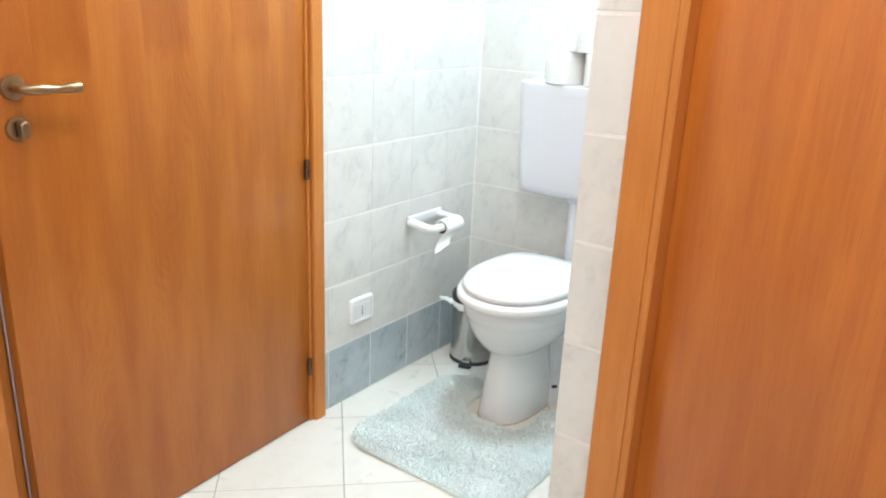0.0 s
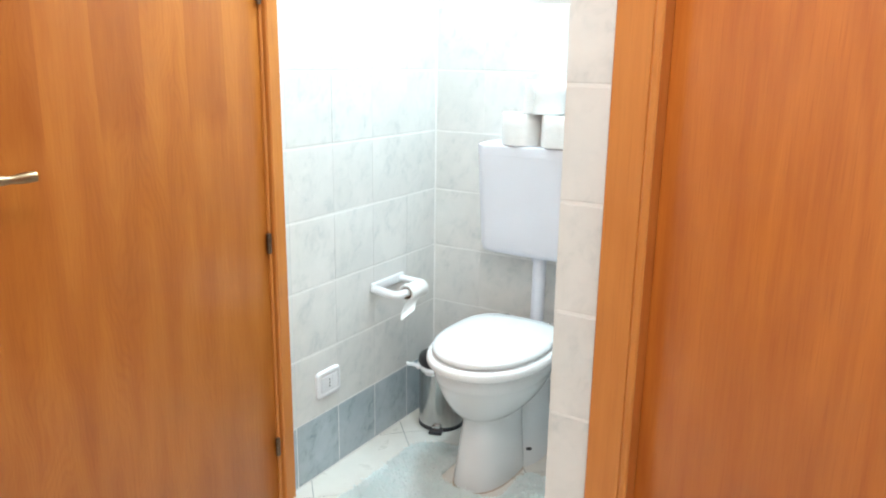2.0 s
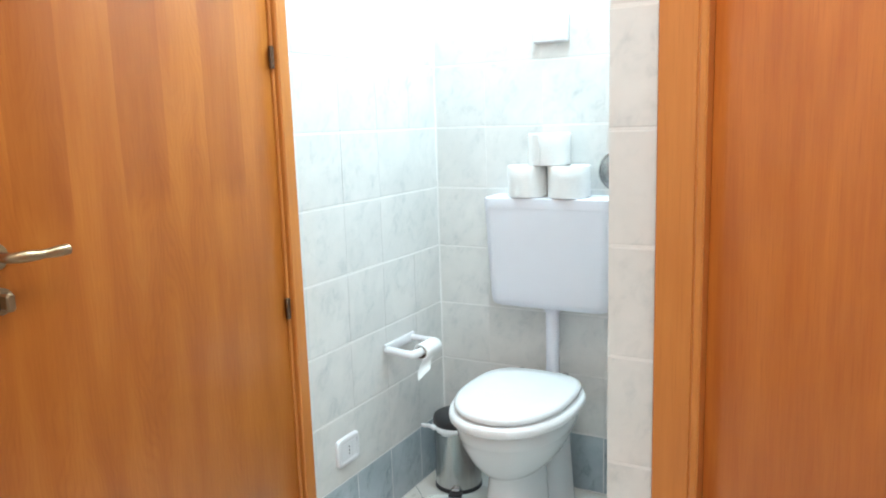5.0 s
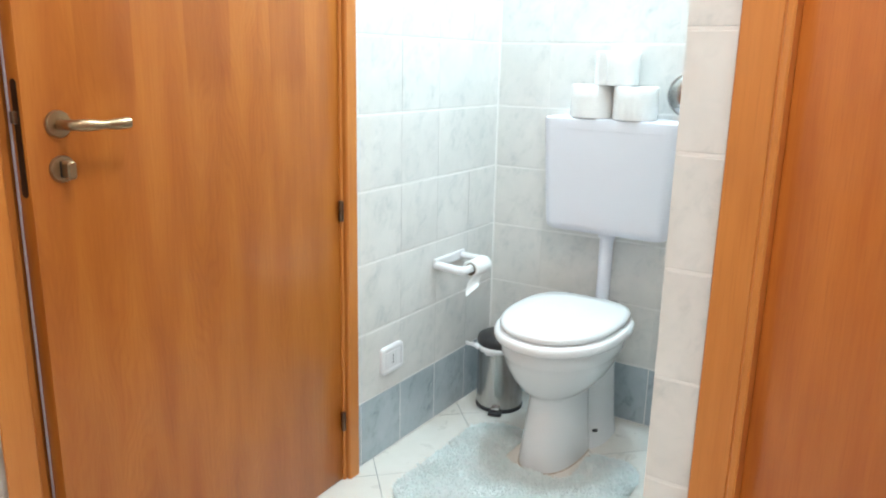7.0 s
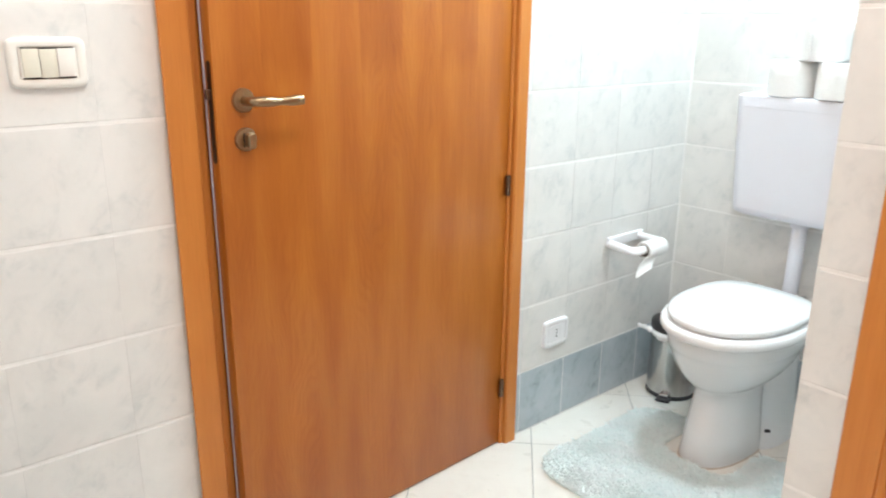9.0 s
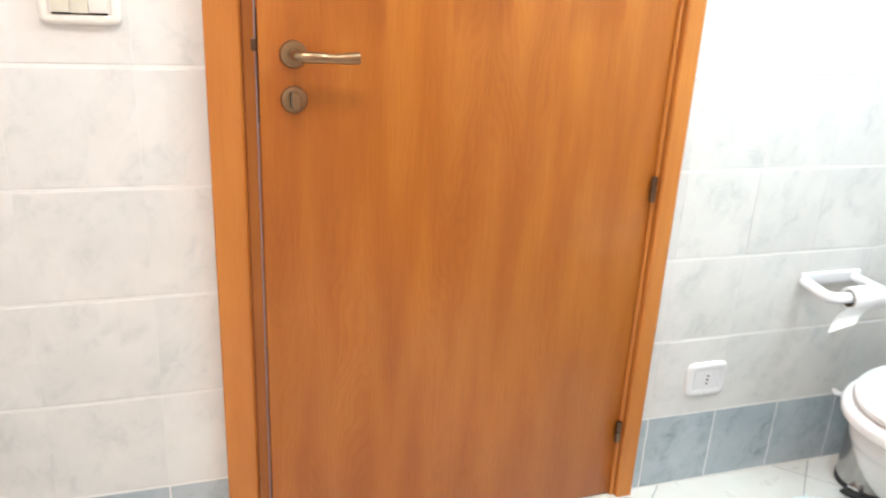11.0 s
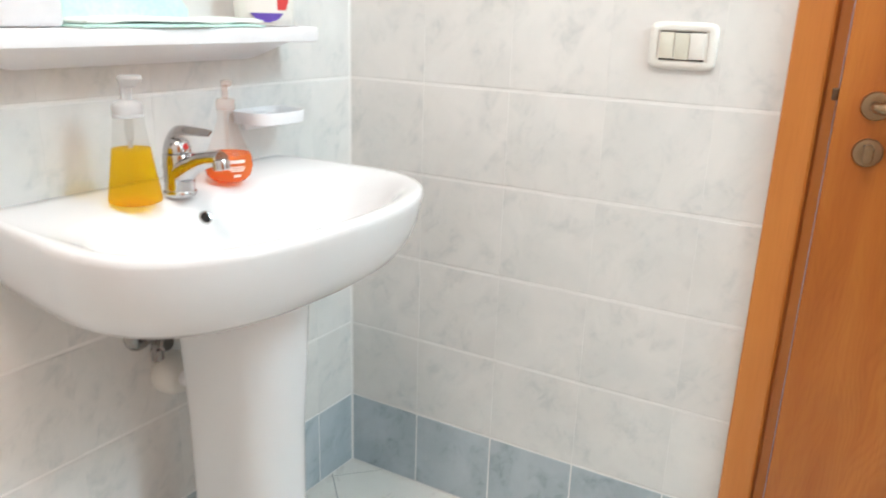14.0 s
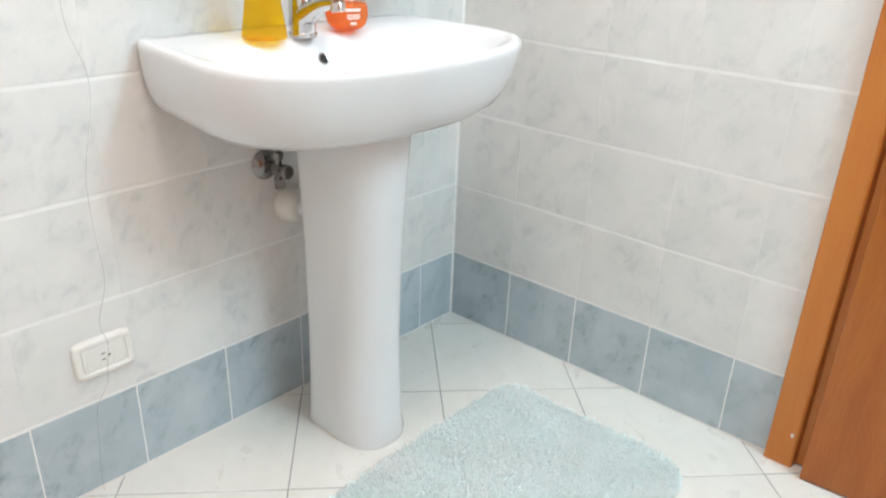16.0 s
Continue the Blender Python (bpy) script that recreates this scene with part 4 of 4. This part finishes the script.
make_orange_bottle()


def make_shelf():
    t = thing("wall_shelf", "white plastic bathroom shelf on the tiled wall", "shelf", SKEW @ pose(0.56, 0, 0))
    board = loft([egg(0, 0.062, z, w, 0.062, f, 12, 7, 64) for z, w, f in ((1.1085, 0.322, 0.064), (1.107, 0.326, 0.066), (1.109, 0.330, 0.070), (1.127, 0.331, 0.071), (1.1325, 0.329, 0.069), (1.134, 0.325, 0.065), (1.1335, 0.318, 0.058))])
    part("board", board, PLASTIC, t, smooth=50)
    rail = loft([[(-0.225, 0.0, 1.071), (0.225, 0.0, 1.071), (0.225, 0.018, 1.071), (-0.225, 0.018, 1.071)], [(-0.24, 0.0, 1.075), (0.24, 0.0, 1.075), (0.24, 0.030, 1.075), (-0.24, 0.030, 1.075)], [(-0.285, 0.0, 1.1065), (0.285, 0.0, 1.1065), (0.285, 0.085, 1.1065), (-0.285, 0.085, 1.1065)]])
    bmesh.ops.bevel(rail, geom=rail.edges[:], offset=0.003, segments=2, affect="EDGES")
    part("bracket", rail, PLASTIC, t, smooth=40)
    return t


make_shelf()

towel = thing("folded_towel", "folded mint green hand towel lying on the shelf", "towel", SKEW @ pose(0.585, 0.078, 1.1345))


def cloth(x0, x1, y0, y1, under, thick, nx=60, ny=18):
    """A soft slab of cloth whose underside follows under(x, y)."""
    bm = bmesh.new()
    low, high = {}, {}
    for i in range(nx + 1):
        for k in range(ny + 1):
            u, v = i / nx, k / ny
            edge = min(1.0, 14 * min(u, 1 - u, v, 1 - v) + 0.25)
            x = x0 + (x1 - x0) * u + 0.004 * math.sin(v * 5 + x0 * 40)
            y = y0 + (y1 - y0) * v + 0.0035 * math.sin(u * 9 + y1 * 60) * v
            z = under(x, y)
            low[i, k] = bm.verts.new((x, y, z))
            high[i, k] = bm.verts.new((x, y, z + thick * edge ** 0.5))
    for i in range(nx):
        for k in range(ny):
            bm.faces.new([high[p] for p in ((i, k), (i + 1, k), (i + 1, k + 1), (i, k + 1))])
            bm.faces.new([low[p] for p in ((i, k), (i, k + 1), (i + 1, k + 1), (i + 1, k))])
    loop = [(i, 0) for i in range(nx)] + [(nx, k) for k in range(ny)] + [(i, ny) for i in range(nx, 0, -1)] + [(0, k) for k in range(ny, 0, -1)]
    for a, b in zip(loop, loop[1:] + loop[:1]):
        bm.faces.new([low[a], low[b], high[b], high[a]])
    bmesh.ops.recalc_face_normals(bm, faces=bm.faces[:])
    return bm


def ripple(x, y):
    return 0.0022 * (1 + math.sin(x * 26 + 0.8)) + 0.0012 * (1 + math.sin(x * 61 + y * 70))


part("lower_fold", cloth(-0.190, 0.158, -0.050, 0.056, lambda x, y: 0.0, 0.0055), TOWEL, towel, smooth=70)
part("upper_fold", cloth(-0.186, 0.152, -0.046, 0.054, lambda x, y: 0.0057 + 0.55 * ripple(x, y), 0.0065), TOWEL_WHITE, towel, smooth=70)
part("back_fold", cloth(-0.095, 0.156, -0.062, -0.022, lambda x, y: 0.0125 + 0.55 * ripple(x, y) + max(0.0, (-0.030 - y)) * 0.5, 0.030, 50, 10), TOWEL, towel, smooth=70)
carton = thing("plastic_box", "plain white plastic box standing on the shelf", "box", SKEW @ pose(0.800, 0.068, 1.1345))
part("body", box(-0.047, 0.047, -0.045, 0.045, 0.0, 0.105, 0.008, 3), PLASTIC, carton, smooth=50)
part("lid", box(-0.049, 0.049, -0.047, 0.047, 0.1055, 0.128, 0.006, 3), PLASTIC, carton, smooth=50)
jar = thing("plastic_bottle", "white plastic bottle with a purple and red round label", "bottle", SKEW @ pose(0.345, 0.082, 1.1345, 0, 0, -36))
part("body", loft([egg(0, 0, z, w, d, d, 2.4, 2.4, 40) for z, w, d in ((0.0, 0.046, 0.026), (0.003, 0.051, 0.030), (0.02, 0.054, 0.032), (0.08, 0.055, 0.033), (0.125, 0.048, 0.030), (0.15, 0.030, 0.022), (0.158, 0.018, 0.018))]), CREAM, jar, smooth=60)
part("cap", lathe([(0.019, 0.158), (0.020, 0.160), (0.020, 0.185), (0.017, 0.188)], 28), PLASTIC, jar, smooth=50)


def label_patch(name, mat, test, depth):
    """A patch of a round label on the bottle's flat side."""
    bm = bmesh.new()
    n = 34
    grid = {}
    for i in range(n + 1):
        for k in range(n + 1):
            x, z = -0.045 + 0.09 * i / n, 0.002 + 0.09 * k / n
            if test(x, z - 0.047):
                w = 0.054
                y = 0.0325 * max(0.0, 1 - abs(x / w) ** 2.4) ** (1 / 2.4) + depth
                grid[i, k] = bm.verts.new((x, y, z))
    for (i, k), v in list(grid.items()):
        q = [grid.get(p) for p in ((i, k), (i + 1, k), (i + 1, k + 1), (i, k + 1))]
        if all(q):
            bm.faces.new(q)
    solid = bmesh.ops.extrude_face_region(bm, geom=bm.faces[:])
    bmesh.ops.translate(bm, verts=[v for v in solid["geom"] if isinstance(v, bmesh.types.BMVert)], vec=(0, 0.0004, 0))
    bmesh.ops.recalc_face_normals(bm, faces=bm.faces[:])
    part(name, bm, mat, jar)


label_patch("label", WHITE_INK, lambda x, z: x * x + z * z < 0.041 ** 2, 0.0010)
label_patch("label_band", PURPLE, lambda x, z: x * x + z * z < 0.041 ** 2 and z < -0.022, 0.0017)
label_patch("label_band", RED, lambda x, z: x * x + z * z < 0.041 ** 2 and x < -0.018 and z >= -0.021, 0.0017)

dish = thing("soap_dish", "white plastic soap dish fixed to the tiled wall", "soap dish", SKEW @ pose(0.310, 0, 0.951))
part("tray", loft([egg(0, 0.052, z, w, d, d, 5, 3.4, 48) for z, w, d in ((0.0, 0.059, 0.044), (0.002, 0.063, 0.048), (0.022, 0.065, 0.050), (0.024, 0.064, 0.049), (0.022, 0.060, 0.045), (0.012, 0.056, 0.042))]), PLASTIC, dish, smooth=50)
part("mount", box(-0.03, 0.03, -0.001, 0.012, -0.018, 0.020, 0.004, 2), PLASTIC, dish, smooth=50)

valve = thing("angle_valve", "dark chrome angle valve on the wall under the washbasin", "valve", SKEW @ pose(0.611, 0, 0.593))
bm = lathe([(0.033, 0.0), (0.034, 0.003), (0.026, 0.013), (0.012, 0.018)], 32)
bm.transform(pose(0, 0, 0, -90, 0, 0))
part("flange", bm, DARK_CHROME, valve, smooth=50)
part("body", tube([(0, 0.012, 0), (0, 0.040, 0), (0, 0.064, 0)], [0.010, 0.012, 0.012], 18), DARK_CHROME, valve, smooth=40)
part("outlet", lathe([(0.0075, 0.0), (0.0075, 0.022), (0.0115, 0.024), (0.0115, 0.036), (0.006, 0.038), (0.005, 0.085)], 6, 0, 0.048), DARK_CHROME, valve)
part("hose_nut", lathe([(0.010, -0.042), (0.0115, -0.040), (0.0115, -0.020), (0.009, -0.016), (0.009, 0.0)], 8, 0, 0.048), DARK_CHROME, valve)
bm = lathe([(0.013, 0.0), (0.015, 0.003), (0.015, 0.016), (0.012, 0.019)], 20)
bm.transform(pose(0, 0.063, 0, -90, 0, 0))
part("knob", bm, DARK_CHROME, valve, smooth=40)

trap = thing("waste_pipe", "cream plastic waste pipe with a round wall flange", "pipe", SKEW @ pose(0.555, 0, 0.493))
bm = lathe([(0.040, 0.0), (0.042, 0.004), (0.040, 0.024), (0.033, 0.040), (0.020, 0.048)], 36)
bm.transform(pose(0, 0, 0, -90, 0, 0))
part("flange", bm, CREAM, trap, smooth=60)
part("pipe", tube(bend([(0, 0.040, 0), (-0.004, 0.075, 0.0), (-0.022, 0.105, 0.002), (-0.038, 0.128, 0.02), (-0.045, 0.140, 0.06), (-0.045, 0.150, 0.13)], 6), 0.016, 18), PLASTIC, trap, smooth=60)
part("nut", lathe([(0.021, 0.0), (0.022, 0.002), (0.022, 0.016), (0.020, 0.018)], 12), PLASTIC, trap, m=pose(-0.004, 0.066, 0.0, -90, 0, 0))

cord = thing("thin_cord", "thin clear cord hanging loosely down the tiled wall", "cord", SKEW)
part("strand", tube(bend([(0.975, 0.006, 0.965), (0.973, 0.008, 0.90), (0.952, 0.010, 0.82), (0.962, 0.010, 0.74), (0.983, 0.011, 0.65), (0.985, 0.012, 0.55), (0.982, 0.014, 0.45), (1.006, 0.018, 0.372), (0.998, 0.022, 0.33), (1.006, 0.022, 0.28), (1.010, 0.016, 0.24), (1.035, 0.012, 0.19), (1.042, 0.010, 0.12), (1.050, 0.012, 0.03), (1.052, 0.02, 0.004)], 6), 0.0006, 7), CORD, cord, smooth=60)
bm = lathe([(0.004, 0.0), (0.0045, 0.002), (0.003, 0.008)], 12)
bm.transform(pose(0.975, -0.001, 0.966, -90, 0, 0))
part("nail", bm, PLASTIC, cord)

# ---- tiles of the walls and the floor ----
CACHE = {}


def tile_mesh(w, h, kind):
    """A glazed plate w by h: local x across, y up, its face at z = 0."""
    key = (round(w, 3), round(h, 3), kind)
    if key not in CACHE:
        a, b = w / 2 - (0.0014 if kind else 0.0001), h / 2 - 0.0015
        verts = [(sx * (a - i), sy * (b - k), z) for i, k, z in ((0, 0, -0.005), (0, 0, -0.0012), (0.0005 if kind else 0.0001, 0.0032, 0.0)) for sx, sy in ((-1, -1), (1, -1), (1, 1), (-1, 1))]
        faces = [(r + k, r + (k + 1) % 4, r + 4 + (k + 1) % 4, r + 4 + k) for r in (0, 4) for k in range(4)] + [(8, 9, 10, 11)]
        me = bpy.data.meshes.new("tile")
        me.from_pydata(verts, [], faces)
        me.materials.append(BLUE if kind else TILE)
        CACHE[key] = me
    return CACHE[key]


def lay(owner, m, us, blocked=()):
    """Tiles in a grid on a wall: us are the joints across; rows climb from the floor; blocked: (u0, u1, top) openings."""
    zs = [0.0, 0.2] + [0.2 + PITCH * k for k in range(1, 10)]
    inverse = owner.matrix_world.inverted()
    jitter = random.Random(7)
    for k, (z0, z1) in enumerate(zip(zs, zs[1:])):
        for a, b in zip(us, us[1:]):
            spans = [(a, b)]
            for u0, u1, top in blocked:
                if z0 < top:
                    cutup = []
                    for p, q in spans:
                        if q <= u0 or p >= u1:
                            cutup.append((p, q))
                        else:
                            if p < u0:
                                cutup.append((p, u0))
                            if q > u1:
                                cutup.append((u1, q))
                    spans = cutup
            for p, q in spans:
                if q - p < 0.008:
                    continue
                ob = new("tile", tile_mesh(q - p, z1 - z0, k == 0))
                ob.parent = owner
                ob.matrix_basis = inverse @ m @ Matrix.Translation(((p + q) / 2, (z0 + z1) / 2, jitter.uniform(-0.0003, 0.0002))) @ pose(0, 0, 0, jitter.uniform(-0.08, 0.08), jitter.uniform(-0.08, 0.08), 0)


bpy.context.view_layer.update()
WEST = Matrix(((0, 0, 1, 0), (1, 0, 0, 0), (0, 1, 0, 0), (0, 0, 0, 1)))
lay(wall_west, WEST, [0.0, 0.2, 0.406, 0.612, 0.817, 1.02, 1.22, 1.42, 1.62, 1.82, 1.911, 2.101, 2.290, 2.478, NORTH], [(0.9385, 1.8785, 2.08)])
SOUTH = SKEW @ Matrix(((-1, 0, 0, 0), (0, 0, 1, 0), (0, 1, 0, 0), (0, 0, 0, 1)))
south_joints = [0.0] + [0.131 + PITCH * k for k in range(11)] + [EAST]
lay(wall_south, SOUTH, [-u for u in south_joints[::-1]])
NORTH_M = Matrix.Translation((0, NORTH, 0)) @ Matrix(((1, 0, 0, 0), (0, 0, -1, 0), (0, 1, 0, 0), (0, 0, 0, 1)))
lay(wall_north, NORTH_M, [0.0, 0.190, 0.393, 0.597, 0.800, 0.903])
lay(wall_partition, Matrix.Translation((0, 1.655, 0)) @ Matrix(((1, 0, 0, 0), (0, 0, -1, 0), (0, 1, 0, 0), (0, 0, 0, 1))), [0.903, 0.9875])
lay(wall_partition, Matrix.Translation((0.903, 0, 0)) @ Matrix(((0, 0, -1, 0), (-1, 0, 0, 0), (0, 1, 0, 0), (0, 0, 0, 1))), [-NORTH, -2.478, -2.29, -2.101, -1.911, -1.72, -1.6555])


def clip(poly, axis, bound, keep_less):
    done = []
    for a, b in zip(poly, poly[1:] + poly[:1]):
        ina, inb = ((a[axis] <= bound) == keep_less), ((b[axis] <= bound) == keep_less)
        if ina:
            done.append(a)
        if ina != inb:
            f = (bound - a[axis]) / (b[axis] - a[axis])
            done.append(tuple(p + f * (q - p) for p, q in zip(a, b)))
    return done


R2 = math.sqrt(0.5)
for i in range(-3, 14):
    for k in range(-8, 9):
        u0, v0 = 0.398 + 0.331 * (i - 3), -0.063 + 0.340 * k
        g = 0.0012
        square = [(u0 + g, v0 + g), (u0 + 0.331 - g, v0 + g), (u0 + 0.331 - g, v0 + 0.340 - g), (u0 + g, v0 + 0.340 - g)]
        poly = [((u - v) * R2, (u + v) * R2) for u, v in square]
        for axis, bound, less in ((0, 0.0, False), (0, EAST, True), (1, -0.115, False), (1, NORTH, True)):
            poly = clip(poly, axis, bound, less) if poly else poly
        if len(poly) < 3 or max(p[0] for p in poly) - min(p[0] for p in poly) < 0.02:
            continue
        cx, cy = sum(p[0] for p in poly) / len(poly), sum(p[1] for p in poly) / len(poly)
        n = len(poly)
        verts = [(x - cx, y - cy, -0.006) for x, y in poly] + [(x - cx, y - cy, -0.001) for x, y in poly] + [((x - cx) * 0.993, (y - cy) * 0.993, 0.0) for x, y in poly]
        faces = [(r + j, r + (j + 1) % n, r + n + (j + 1) % n, r + n + j) for r in (0, n) for j in range(n)] + [tuple(range(2 * n, 3 * n))]
        me = bpy.data.meshes.new("floor_tile")
        me.from_pydata(verts, [], faces)
        me.materials.append(FLOOR_TILE)
        ob = new("floor_tile", me)
        ob.parent = floor
        ob.location = (cx, cy, 0)
